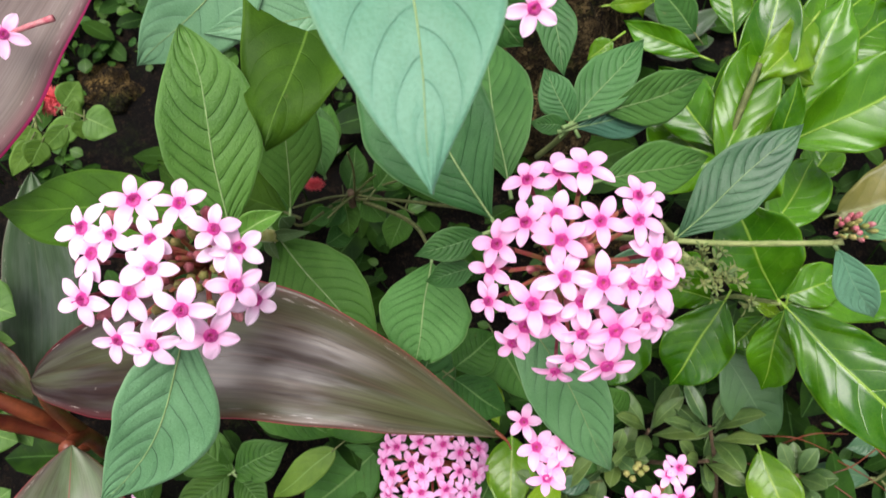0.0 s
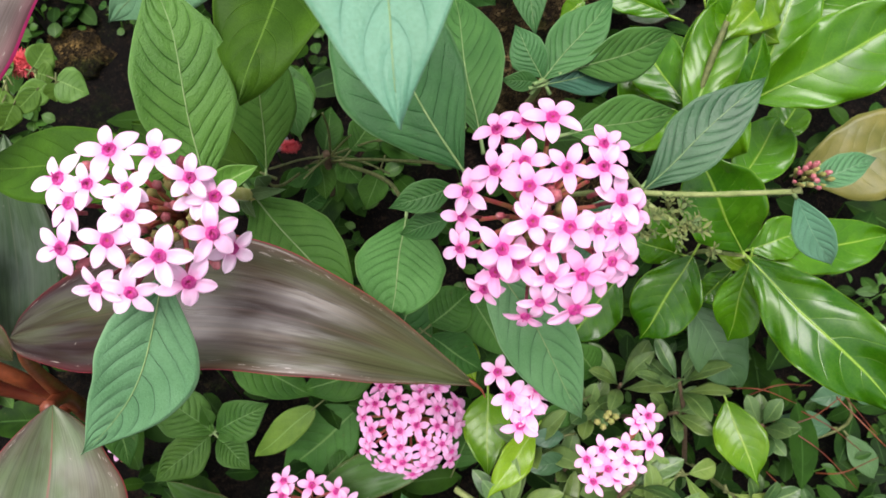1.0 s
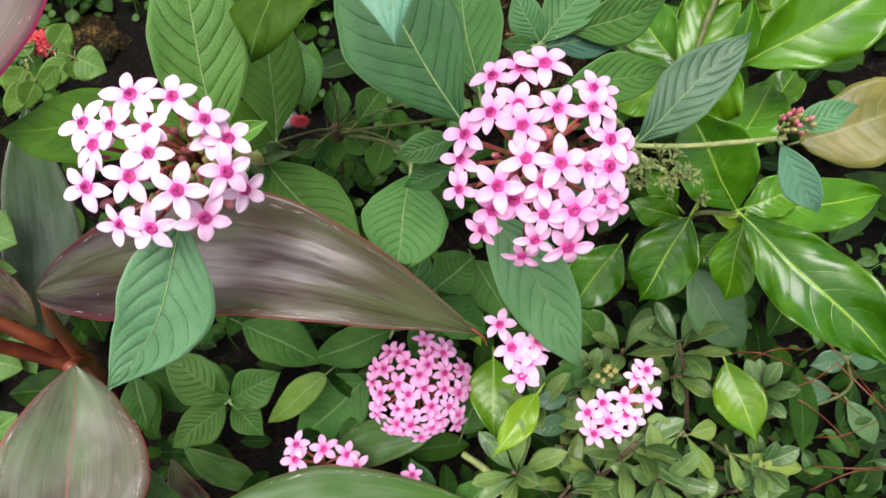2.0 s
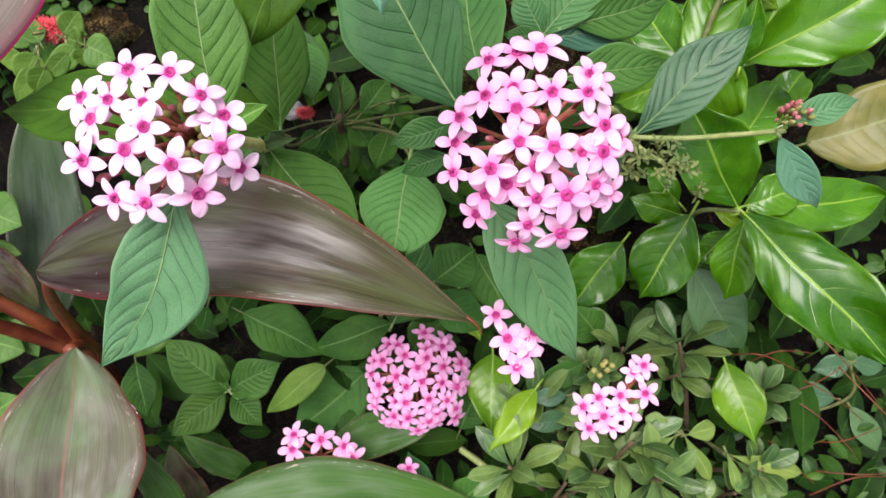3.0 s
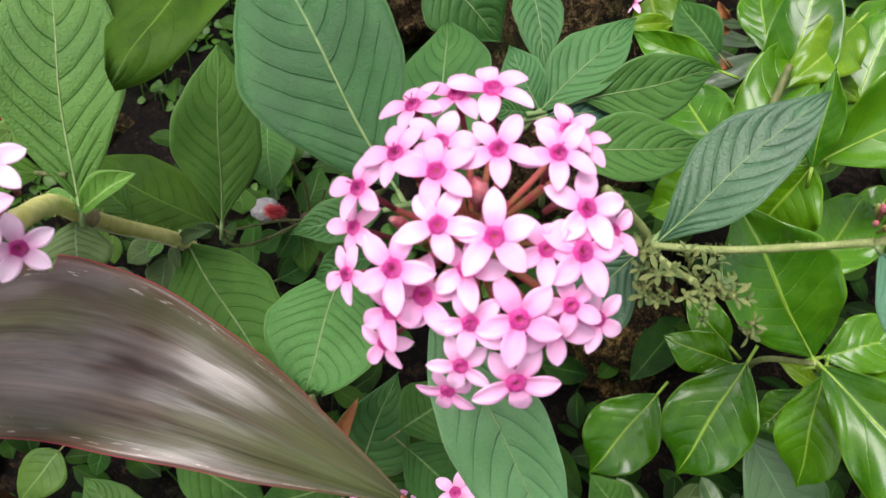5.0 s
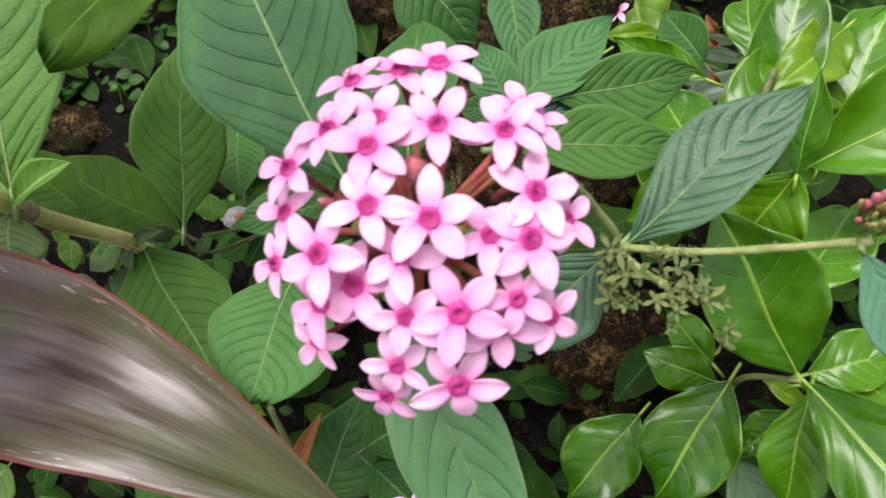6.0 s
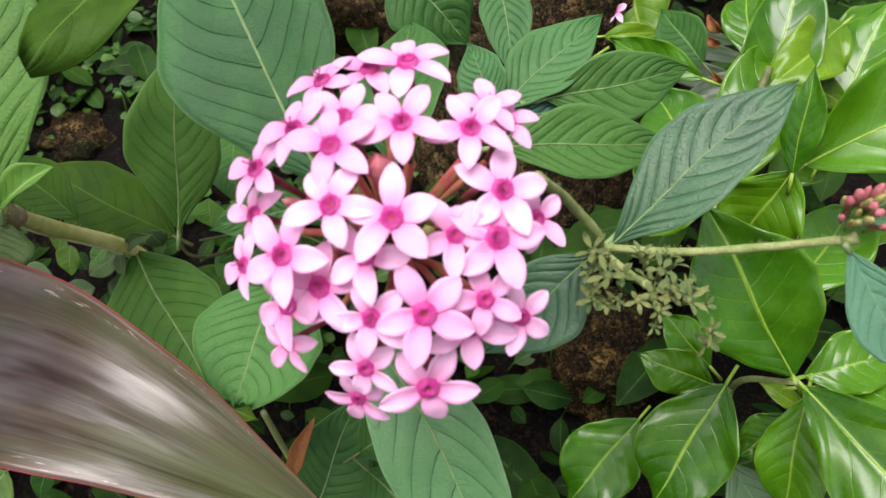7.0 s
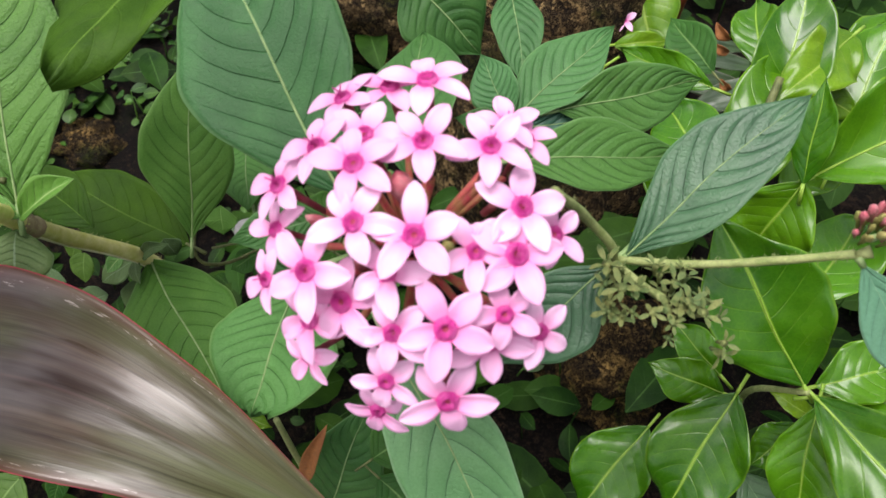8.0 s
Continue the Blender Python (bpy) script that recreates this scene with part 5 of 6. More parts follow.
stalk(cordyline, [(-0.2486, 0.1303, 0.2291), (-0.2284, 0.1261, 0.1934), (-0.2178, 0.1263, 0.1485)], 0.0040, 0.0050, REDSTEM, "leaf_stalk")
stalk(cordyline, [(-0.2553, 0.1203, 0.2123), (-0.2406, 0.1238, 0.1806), (-0.2179, 0.1231, 0.1468)], 0.0040, 0.0050, REDSTEM, "leaf_stalk")
stalk(cordyline, [(-0.2016, 0.1047, 0.2053), (-0.2070, 0.1198, 0.1792), (-0.2171, 0.1260, 0.1371)], 0.0040, 0.0050, REDSTEM, "leaf_stalk")
stalk(cordyline, [(0.0215, 0.0878, 0.2965), (0.0249, 0.0855, 0.2953), (0.0270, 0.0840, 0.2935), (0.0286, 0.0819, 0.2901)], 0.0010, 0.0003, REDSTEM, "leaf_tip")
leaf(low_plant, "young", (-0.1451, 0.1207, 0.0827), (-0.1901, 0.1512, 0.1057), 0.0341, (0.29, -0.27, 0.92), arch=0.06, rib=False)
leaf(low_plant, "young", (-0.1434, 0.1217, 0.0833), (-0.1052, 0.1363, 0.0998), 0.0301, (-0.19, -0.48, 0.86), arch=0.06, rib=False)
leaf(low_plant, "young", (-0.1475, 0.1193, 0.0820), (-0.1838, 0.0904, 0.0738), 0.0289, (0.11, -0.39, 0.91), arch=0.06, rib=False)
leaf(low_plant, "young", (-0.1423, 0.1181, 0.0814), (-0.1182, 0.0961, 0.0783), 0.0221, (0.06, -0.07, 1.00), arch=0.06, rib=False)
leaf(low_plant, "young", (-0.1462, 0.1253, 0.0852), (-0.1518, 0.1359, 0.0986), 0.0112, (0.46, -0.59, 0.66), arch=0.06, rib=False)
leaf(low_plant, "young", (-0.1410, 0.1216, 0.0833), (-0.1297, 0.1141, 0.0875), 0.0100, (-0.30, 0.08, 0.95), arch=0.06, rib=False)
leaf(low_shade, "shade", (-0.1278, 0.1598, 0.1343), (-0.0725, 0.1374, 0.1124), 0.0348, (0.22, -0.34, 0.91))
leaf(low_shade, "shade", (-0.0245, 0.1532, 0.1331), (-0.0822, 0.1395, 0.1133), 0.0290, (-0.20, -0.43, 0.88))
leaf(low_shade, "shade", (-0.0440, 0.1386, 0.0798), (-0.1009, 0.0985, 0.0461), 0.0459, (-0.16, -0.49, 0.86))
leaf(low_shade, "shade", (-0.0646, 0.0931, 0.0666), (-0.0488, 0.1131, 0.0662), 0.0164, (0.19, -0.13, 0.97))
leaf(low_shade, "shade", (0.0063, 0.1499, 0.1886), (0.0376, 0.1340, 0.1697), 0.0279, (0.23, -0.52, 0.82))
leaf(low_shade, "shade", (0.0063, 0.1480, 0.2103), (0.0305, 0.1691, 0.2106), 0.0300, (0.19, -0.24, 0.95))
leaf(low_shade, "shade", (-0.1261, 0.1310, 0.2096), (-0.1329, 0.1217, 0.1932), 0.0098, (0.09, -0.88, 0.46))
edge_plant = thing("soft_leaf_plant", "low plant with round green leaves beside red stalks", "plant")
leaf(edge_plant, "heart", (-0.2735, 0.1253, 0.1710), (-0.2502, 0.1186, 0.1673), 0.0268, (0.2, -0.4, 0.9), rib=False)
leaf(edge_plant, "heart", (-0.2610, 0.1417, 0.1685), (-0.2472, 0.1190, 0.1561), 0.0187, (0.2, -0.4, 0.9), rib=False)
leaf(edge_plant, "heart", (-0.2515, 0.1756, 0.2438), (-0.2290, 0.1673, 0.2392), 0.0270, (0.2, -0.4, 0.9), rib=False)
leaf(edge_plant, "heart", (-0.2524, 0.1606, 0.2243), (-0.2353, 0.1578, 0.2227), 0.0125, (0.2, -0.4, 0.9), rib=False)
leaf(edge_plant, "heart", (-0.2726, 0.0819, 0.1475), (-0.2536, 0.0944, 0.1542), 0.0247, (0.2, -0.4, 0.9), rib=False)
stalk(edge_plant, [(-0.2732, 0.1264, 0.1682), (-0.2862, 0.1416, 0.1686), (-0.3520, 0.1769, 0.0856)], 0.0010, 0.0014, STEM, "stem")
leaf(cordyline, "strap", (-0.2547, 0.1586, 0.2346), (-0.2301, 0.1344, 0.1986), 0.0211, (0.3, -0.5, 0.8), stalked=0)
leaf(lime_plant, "lime", (0.0443, 0.1331, 0.1284), (0.0424, 0.0787, 0.1103), 0.0307, (-0.05, -0.47, 0.88), arch=0.08, cup=0.15, sharp=1.5, peak=0.34)
leaf(cordyline, "strap", (-0.1514, 0.0380, 0.0776), (-0.1634, 0.0694, 0.1289), 0.0230, (0.1, -0.4, 0.9), stalked=0)
leaf(cordyline, "olive", (-0.1489, 0.0237, 0.1153), (-0.1732, 0.0655, 0.1723), 0.0198, (0.2, -0.3, 0.9), stalked=0)
leaf(cordyline, "olive", (-0.1266, 0.0666, 0.0475), (-0.1734, 0.0878, 0.0820), 0.0227, (0.0, -0.5, 0.85), stalked=0)
leaf(low_shade, "heart", (-0.1653, 0.1382, 0.1776), (-0.1811, 0.1158, 0.1655), 0.0233, (0.1, -0.5, 0.85), rib=False)
leaf(low_shade, "shade", (-0.1979, 0.1270, 0.1261), (-0.1893, 0.0934, 0.1078), 0.0222, (0.2, -0.5, 0.85))
leaf(low_shade, "pentas", (-0.0021, 0.0545, 0.0518), (-0.0139, 0.0789, 0.0764), 0.0233, (0.0, -0.5, 0.85))
leaf(low_shade, "shade", (0.0134, 0.0422, 0.0564), (0.0484, 0.0645, 0.0797), 0.0261, (-0.1, -0.4, 0.9))
leaf(low_shade, "shade", (0.0233, 0.0957, 0.0740), (0.0354, 0.1243, 0.0895), 0.0301, (0.1, -0.4, 0.9))
leaf(low_shade, "shade", (-0.0110, 0.1419, 0.1107), (0.0128, 0.1591, 0.1313), 0.0276, (0.1, -0.4, 0.9))
leaf(low_shade, "shade", (0.0313, 0.1781, 0.1871), (0.0524, 0.1434, 0.1681), 0.0303, (0.1, -0.5, 0.85))
leaf(low_shade, "shade", (0.1163, 0.1422, 0.1331), (0.0972, 0.1582, 0.1532), 0.0266, (0.1, -0.4, 0.9))
leaf(low_shade, "pentas", (-0.0230, 0.1456, 0.1484), (0.0013, 0.1760, 0.2112), 0.0397, (0.1, -0.6, 0.8))
leaf(low_shade, "shade", (0.0094, 0.1585, 0.1284), (-0.0164, 0.1750, 0.1597), 0.0345, (0.1, -0.6, 0.8))
leaf(low_shade, "lime", (-0.0416, 0.1392, 0.2625), (-0.0241, 0.1370, 0.2542), 0.0117, (0.1, -0.6, 0.8))
leaf(low_shade, "shade", (0.1034, 0.1236, 0.1366), (0.0723, 0.1112, 0.1278), 0.0173, (0.05, -0.5, 0.86), arch=0.06)
leaf(low_shade, "dull", (0.0913, 0.1029, 0.1323), (0.0667, 0.1003, 0.1332), 0.0125, (0.05, -0.4, 0.9), arch=0.06, rib=False)
leaf(low_shade, "dull", (0.0938, 0.0871, 0.1317), (0.0613, 0.0833, 0.1354), 0.0137, (0.05, -0.4, 0.9), arch=0.06, rib=False)
dry = thing("dry_leaf", "curled tan dry leaf sheath behind the maroon leaf", "dead leaf", "dry leaves")
leaf(dry, "dry", (-0.0276, 0.1438, 0.1874), (-0.0128, 0.1559, 0.2224), 0.0075, (0.1, -0.6, 0.8), arch=0.1, cup=0.7, stalked=0)
stalk(low_shade, [(-0.0309, 0.1506, 0.2337), (-0.0324, 0.1547, 0.1975), (-0.0304, 0.1562, 0.1453), (-0.0459, 0.1796, 0.0614)], 0.0013, 0.0016, STEM, "stem")
stalk(low_shade, [(0.0232, 0.0808, 0.0773), (0.0406, 0.0665, 0.0809), (0.0574, 0.0426, 0.0792), (0.0704, 0.0246, 0.0352)], 0.0024, 0.0028, STEM, "stem")
leaf(lime_plant, "lime", (0.0689, 0.1005, 0.1538), (0.0389, 0.0629, 0.1415), 0.0197, (-0.30, -0.45, 0.84), arch=0.08, cup=0.2, sharp=1.2, peak=0.40)
leaf(lime_plant, "lime", (0.1878, 0.1155, 0.1615), (0.2048, 0.0672, 0.1431), 0.0296, (-0.28, -0.53, 0.80), arch=0.08, cup=0.2, sharp=1.4, peak=0.42)
leaf(lime_plant, "lime", (0.0231, 0.1609, 0.1609), (0.0352, 0.1345, 0.1473), 0.0184, (-0.01, -0.46, 0.89), arch=0.08)
leaf(lime_plant, "heart", (-0.0704, 0.1275, 0.1185), (-0.1133, 0.1013, 0.0925), 0.0201, (-0.18, -0.53, 0.83), arch=0.05, rib=False)
small_head_a = dome_head(low_shade, (-0.0069, 0.1166, 0.1199), (0.05, -0.45, 0.9), 0.036, 40, 0.0085, "dense small pink flower head")
small_head_b = flower_head(low_shade, (0.0493, 0.0922, 0.2463), [(0.037, 0.102, 0.265), (0.043, 0.092, 0.259), (0.054, 0.091, 0.259), (0.048, 0.079, 0.253), (0.051, 0.085, 0.256), (0.056, 0.094, 0.261)], 'loose small pink flower head')
floret(small_head_b, (0.0366, 0.0990, 0.2722), (-0.29, -0.04, 0.96), 9, 0.0092, PINKFLORETS)
floret(small_head_b, (0.0423, 0.0890, 0.2671), (-0.22, -0.23, 0.95), 40, 0.0104, PINKFLORETS)
floret(small_head_b, (0.0526, 0.0882, 0.2669), (0.02, -0.25, 0.97), 71, 0.0098, PINKFLORETS)
floret(small_head_b, (0.0468, 0.0767, 0.2607), (-0.12, -0.53, 0.84), 30, 0.0092, PINKFLORETS)
floret(small_head_b, (0.0502, 0.0828, 0.2640), (-0.04, -0.39, 0.92), 61, 0.0104, PINKFLORETS)
floret(small_head_b, (0.0551, 0.0918, 0.2688), (0.06, -0.17, 0.98), 20, 0.0098, PINKFLORETS)
small_head_c = flower_head(low_shade, (0.1053, 0.0745, 0.2020), [(0.113, 0.087, 0.223), (0.095, 0.075, 0.216), (0.106, 0.076, 0.217), (0.111, 0.067, 0.212), (0.087, 0.071, 0.213), (0.090, 0.061, 0.208), (0.102, 0.062, 0.209), (0.120, 0.077, 0.217), (0.119, 0.090, 0.224), (0.107, 0.069, 0.213), (0.098, 0.066, 0.211)], 'small pink flower head beside green buds')
floret(small_head_c, (0.1110, 0.0850, 0.2303), (-0.03, 0.06, 1.00), 9, 0.0076, PINKFLORETS)
floret(small_head_c, (0.0930, 0.0733, 0.2237), (-0.37, -0.14, 0.92), 40, 0.0086, PINKFLORETS)
floret(small_head_c, (0.1042, 0.0742, 0.2245), (-0.15, -0.12, 0.98), 71, 0.0082, PINKFLORETS)
floret(small_head_c, (0.1087, 0.0655, 0.2200), (-0.04, -0.35, 0.94), 30, 0.0076, PINKFLORETS)
floret(small_head_c, (0.0849, 0.0691, 0.2213), (-0.49, -0.22, 0.84), 61, 0.0086, PINKFLORETS)
floret(small_head_c, (0.0881, 0.0591, 0.2161), (-0.46, -0.42, 0.78), 20, 0.0082, PINKFLORETS)
floret(small_head_c, (0.1000, 0.0600, 0.2169), (-0.25, -0.47, 0.85), 51, 0.0076, PINKFLORETS)
floret(small_head_c, (0.1172, 0.0751, 0.2253), (0.12, -0.11, 0.99), 10, 0.0086, PINKFLORETS)
floret(small_head_c, (0.1164, 0.0880, 0.2320), (0.04, 0.08, 1.00), 41, 0.0082, PINKFLORETS)
floret(small_head_c, (0.1052, 0.0674, 0.2209), (-0.12, -0.29, 0.95), 0, 0.0076, PINKFLORETS)
floret(small_head_c, (0.0957, 0.0646, 0.2192), (-0.34, -0.35, 0.87), 31, 0.0086, PINKFLORETS)
small_head_d = flower_head(low_shade, (-0.0742, 0.0752, 0.0796), [(-0.091, 0.085, 0.098), (-0.092, 0.076, 0.093), (-0.072, 0.082, 0.097), (-0.057, 0.078, 0.095), (-0.051, 0.070, 0.091)], 'loose small pink flower head')
floret(small_head_d, (-0.0896, 0.0829, 0.1059), (-0.19, 0.03, 0.98), 9, 0.0101, PINKFLORETS)
floret(small_head_d, (-0.0902, 0.0743, 0.1014), (-0.25, -0.12, 0.96), 40, 0.0113, PINKFLORETS)
floret(small_head_d, (-0.0713, 0.0800, 0.1048), (0.13, 0.00, 0.99), 71, 0.0107, PINKFLORETS)
floret(small_head_d, (-0.0556, 0.0762, 0.1032), (0.40, -0.08, 0.91), 30, 0.0101, PINKFLORETS)
floret(small_head_d, (-0.0502, 0.0687, 0.0993), (0.48, -0.21, 0.85), 61, 0.0113, PINKFLORETS)
small_head_e = flower_head(low_shade, (-0.2186, 0.1096, 0.0492), [(-0.216, 0.115, 0.066)], 'single faded pink flower')
floret(small_head_e, (-0.2124, 0.1127, 0.0736), (0.31, -0.05, 0.95), 9, 0.0080, SMALLFLORETS)
small_head_f = flower_head(low_shade, (0.0089, 0.1803, 0.1256), [(0.009, 0.185, 0.142)], 'single faded pink flower')
floret(small_head_f, (0.0089, 0.1820, 0.1491), (-0.00, -0.16, 0.99), 9, 0.0068, SMALLFLORETS)
small_head_g = flower_head(low_shade, (-0.0103, 0.0610, 0.0623), [(-0.013, 0.067, 0.079)], 'single faded pink flower')
floret(small_head_g, (-0.0123, 0.0653, 0.0871), (-0.03, 0.01, 1.00), 9, 0.0082, SMALLFLORETS)
bud(small_head_c, (0.0941, 0.0872, 0.2345), (-0.3, -0.4, 1), 0.008, 0.0016, BUDGREEN)
bud(small_head_c, (0.0903, 0.0848, 0.2331), (0.0, -0.4, 1), 0.008, 0.0016, BUDGREEN)
bud(small_head_c, (0.0979, 0.0850, 0.2334), (0.3, -0.4, 1), 0.008, 0.0016, BUDGREEN)
bud(small_head_c, (0.0925, 0.0826, 0.2320), (-0.3, -0.4, 1), 0.008, 0.0016, BUDGREEN)
bud(small_head_c, (0.0962, 0.0887, 0.2353), (0.0, -0.4, 1), 0.008, 0.0016, BUDGREEN)
bud(small_head_c, (0.1003, 0.0870, 0.2345), (0.3, -0.4, 1), 0.008, 0.0016, BUDGREEN)
bud_head = part("flower_head", tube(bmesh.new(), [(0.1414, 0.1357, 0.3693), (0.1443, 0.1354, 0.3713)], 0.0009, 0.0016, 8), STEM, plant_right, "young head of closed rosy buds")
for k in range(30):
    a, r = 2.4 * k, 0.0078 * math.sqrt(k / 30)
    bud(bud_head, Vector((0.1443, 0.1354, 0.3713)) + Vector((r * math.cos(a), r * math.sin(a) * 0.8, 0.011 + 0.003 * math.sin(3 * k) - 30 * r * r)), (60 * r * math.cos(a), 60 * r * math.sin(a) - 0.4, 1), 0.007 + 0.002 * math.sin(7 * k), 0.0008 + 0.0002 * math.sin(3 * k), BUDMAT if k % 2 and k > 5 else BUDGREEN)
spent_head = part("spent_head", tube(bmesh.new(), smooth_line([(0.0904, 0.1511, 0.3446), (0.0980, 0.1416, 0.3460), (0.1009, 0.1335, 0.3519)]), 0.0010, 0.0012, 7), STEM, plant_right, "dried greenish-grey spent flower head")
spent_rng = random.Random(5)
for k in range(36):
    d = Vector((spent_rng.uniform(-1, 1), spent_rng.uniform(-1, 1), spent_rng.uniform(-0.2, 1)))
    calyx(spent_head, Vector((0.1009, 0.1335, 0.3519)) + Vector((0.0145 * d.x, 0.010 * d.y - 0.25 * 0.014 * d.x, 0.006 * d.z - 0.003)), d + Vector((0, -0.3, 0.8)), 0.0036 * spent_rng.uniform(0.55, 1.3), spent_rng)
top_head = flower_head(plant_top, (0.0351, 0.2268, 0.4307), [(0.0308, 0.1958, 0.4302)], "single pink star flower of a head above")
floret(top_head, (0.0278, 0.1761, 0.4419), (0.1, -0.75, 0.6), 20, 0.0095)
fallen = thing("fallen_flower", "fallen pale pink star flower lying on the maroon leaf", "flower")
floret(fallen, (-0.1522, 0.1920, 0.4164), (0.3, -0.7, 0.6), 30, 0.0085)
stalk(fallen, [(-0.1509, 0.1927, 0.4157), (-0.1430, 0.1953, 0.4171), (-0.1352, 0.1975, 0.4184)], 0.0008, 0.0012, BUDMAT, "flower_tube")
fuzzy = thing("fuzzy_flower", "small red fuzzy catkin flower among ground cover", "flower")
fuzz_rng = random.Random(3)
bm = bmesh.new()
for k in range(800):
    d = Vector((fuzz_rng.gauss(0, 1), fuzz_rng.gauss(0, 1), fuzz_rng.gauss(0, 1))).normalized()
    c = Vector((0.007 * fuzz_rng.uniform(-1, 1), 0, 0))
    tube(bm, [c, c + fuzz_rng.uniform(0.007, 0.0105) * d], 0.00032, 0.00015, 3)
ob = part("fuzz", bm, REDFUZZ, fuzzy)
ob.location = (-0.2459, 0.3120, 0.2457)
stalk(fuzzy, [(-0.2500, 0.3150, 0.2416), (-0.3140, 0.3967, 0.1419)], 0.0012, 0.0012, STEM)
lump("tree_stump", "mossy brown stump with flaking bark", "stump", (0.0650, 0.4102, 0.1760), (0.075, 0.06, 0.15), BARK, 2.0)
lump("rock", "brown weathered rock half buried in soil", "rock", (0.1250, 0.2955, 0.0711), (0.05, 0.045, 0.06), ROCK, 5.0)
lump("rock", "dark reddish-brown rock among ground cover", "rock", (-0.2786, 0.4222, 0.1313), (0.03, 0.025, 0.02), ROCK, 8.0)
lump("rock", "brown rock behind the shrub", "rock", (-0.0571, 0.5211, 0.2123), (0.08, 0.05, 0.06), BARK, 9.0)
undergrowth("undergrowth", "broad leaves low down, coloured dark for shade", SHADEDMANY, (0.0, 0.30), (0.55, 0.36), 240, 0.055, 0.46, 0.075, 11)
undergrowth("undergrowth", "mixed undergrowth leaves over the soil, coloured dark for shade", SHADEDMANY, (0.0, 0.32), (0.60, 0.42), 1500, 0.026, 0.55, 0.045, 1)
undergrowth("ground_cover", "bright small round-leaved ground cover", SMALLMANY, (-0.24, 0.44), (0.20, 0.10), 520, 0.011, 0.85, 0.022, 2, 0.55)
undergrowth("ground_cover", "small-leaved creeping ground cover with thin stems", SMALLMANY, (0.30, 0.12), (0.15, 0.12), 190, 0.015, 0.5, 0.04, 3)
undergrowth("ground_cover", "low green leaves under the flower heads", SMALLMANY, (-0.03, 0.30), (0.13, 0.09), 45, 0.014, 0.7, 0.04, 4)
shoot = rosette("oval_leaf_shoot", "low shoot with narrow oval olive-green leaves", "small", 9, 0.036, 0.0125, 4, "oval-leaved shoots")
soft_plant = thing("soft_leaf_plant", "low plant with soft round pale green leaves beside a red flower", "plant")
leaf(soft_plant, "heart", (-0.2501, 0.2989, 0.2482), (-0.2621, 0.3153, 0.2515), 0.0154, (0.11, -0.12, 0.99), arch=0.05, rib=False, stalked=0.006)
leaf(soft_plant, "heart", (-0.2530, 0.2925, 0.2447), (-0.2645, 0.2782, 0.2313), 0.0201, (0.36, -0.78, 0.51), arch=0.05, rib=False, stalked=0.006)
leaf(soft_plant, "heart", (-0.2348, 0.3037, 0.2508), (-0.2272, 0.3204, 0.2541), 0.0176, (0.58, -0.41, 0.71), arch=0.05, rib=False, stalked=0.006)
leaf(soft_plant, "heart", (-0.2327, 0.3012, 0.2494), (-0.2242, 0.3017, 0.2439), 0.0183, (0.45, -0.63, 0.64), arch=0.05, rib=False, stalked=0.006)
leaf(soft_plant, "heart", (-0.2210, 0.2974, 0.2473), (-0.2032, 0.2930, 0.2392), 0.0227, (0.21, -0.59, 0.78), arch=0.05, rib=False, stalked=0.006)
leaf(soft_plant, "heart", (-0.2210, 0.2958, 0.2464), (-0.2234, 0.2887, 0.2369), 0.0146, (0.39, -0.78, 0.48), arch=0.05, rib=False, stalked=0.006)
leaf(soft_plant, "heart", (-0.2246, 0.2942, 0.2456), (-0.2473, 0.2896, 0.2375), 0.0161, (-0.03, -0.83, 0.56), arch=0.05, rib=False, stalked=0.006)
leaf(soft_plant, "heart", (-0.2319, 0.2926, 0.2447), (-0.2509, 0.2815, 0.2331), 0.0132, (0.17, -0.84, 0.52), arch=0.05, rib=False, stalked=0.006)
leaf(soft_plant, "heart", (-0.2538, 0.3036, 0.2508), (-0.2768, 0.3040, 0.2454), 0.0168, (-0.16, -0.77, 0.61), arch=0.05, rib=False, stalked=0.006)
leaf(soft_plant, "heart", (-0.2537, 0.2845, 0.2404), (-0.2674, 0.2684, 0.2261), 0.0132, (0.35, -0.77, 0.53), arch=0.05, rib=False, stalked=0.006)
leaf(soft_plant, "heart", (-0.2464, 0.2845, 0.2404), (-0.2564, 0.2734, 0.2287), 0.0161, (0.32, -0.81, 0.49), arch=0.05, rib=False, stalked=0.006)
leaf(soft_plant, "heart", (-0.2610, 0.2908, 0.2439), (-0.2786, 0.2910, 0.2384), 0.0146, (-0.19, -0.79, 0.59), arch=0.05, rib=False, stalked=0.006)
leaf(plant_back, "soft", (-0.0802, 0.2915, 0.2596), (-0.0690, 0.2507, 0.2499), 0.030, (0.2, -0.6, 0.75), arch=0.05, peak=0.5)
leaf(plant_back, "deep", (-0.1027, 0.1932, 0.2972), (-0.1427, 0.2190, 0.3041), 0.022, (-0.1, -0.5, 0.85), arch=0.05, stalked=0.0)
leaf(soft_plant, "heart", (-0.1480, 0.2270, 0.2390), (-0.1501, 0.2196, 0.2250), 0.0130, (0.05, -0.55, 0.83), arch=0.06, rib=False, stalked=0.0)
leaf(soft_plant, "heart", (-0.1557, 0.2337, 0.2390), (-0.1599, 0.2305, 0.2288), 0.0101, (0.05, -0.55, 0.83), arch=0.06, rib=False, stalked=0.0)
leaf(soft_plant, "under", (-0.1436, 0.2212, 0.2137), (-0.1632, 0.2180, 0.2054), 0.0159, (0.05, -0.55, 0.83), arch=0.06, rib=False, stalked=0.0)
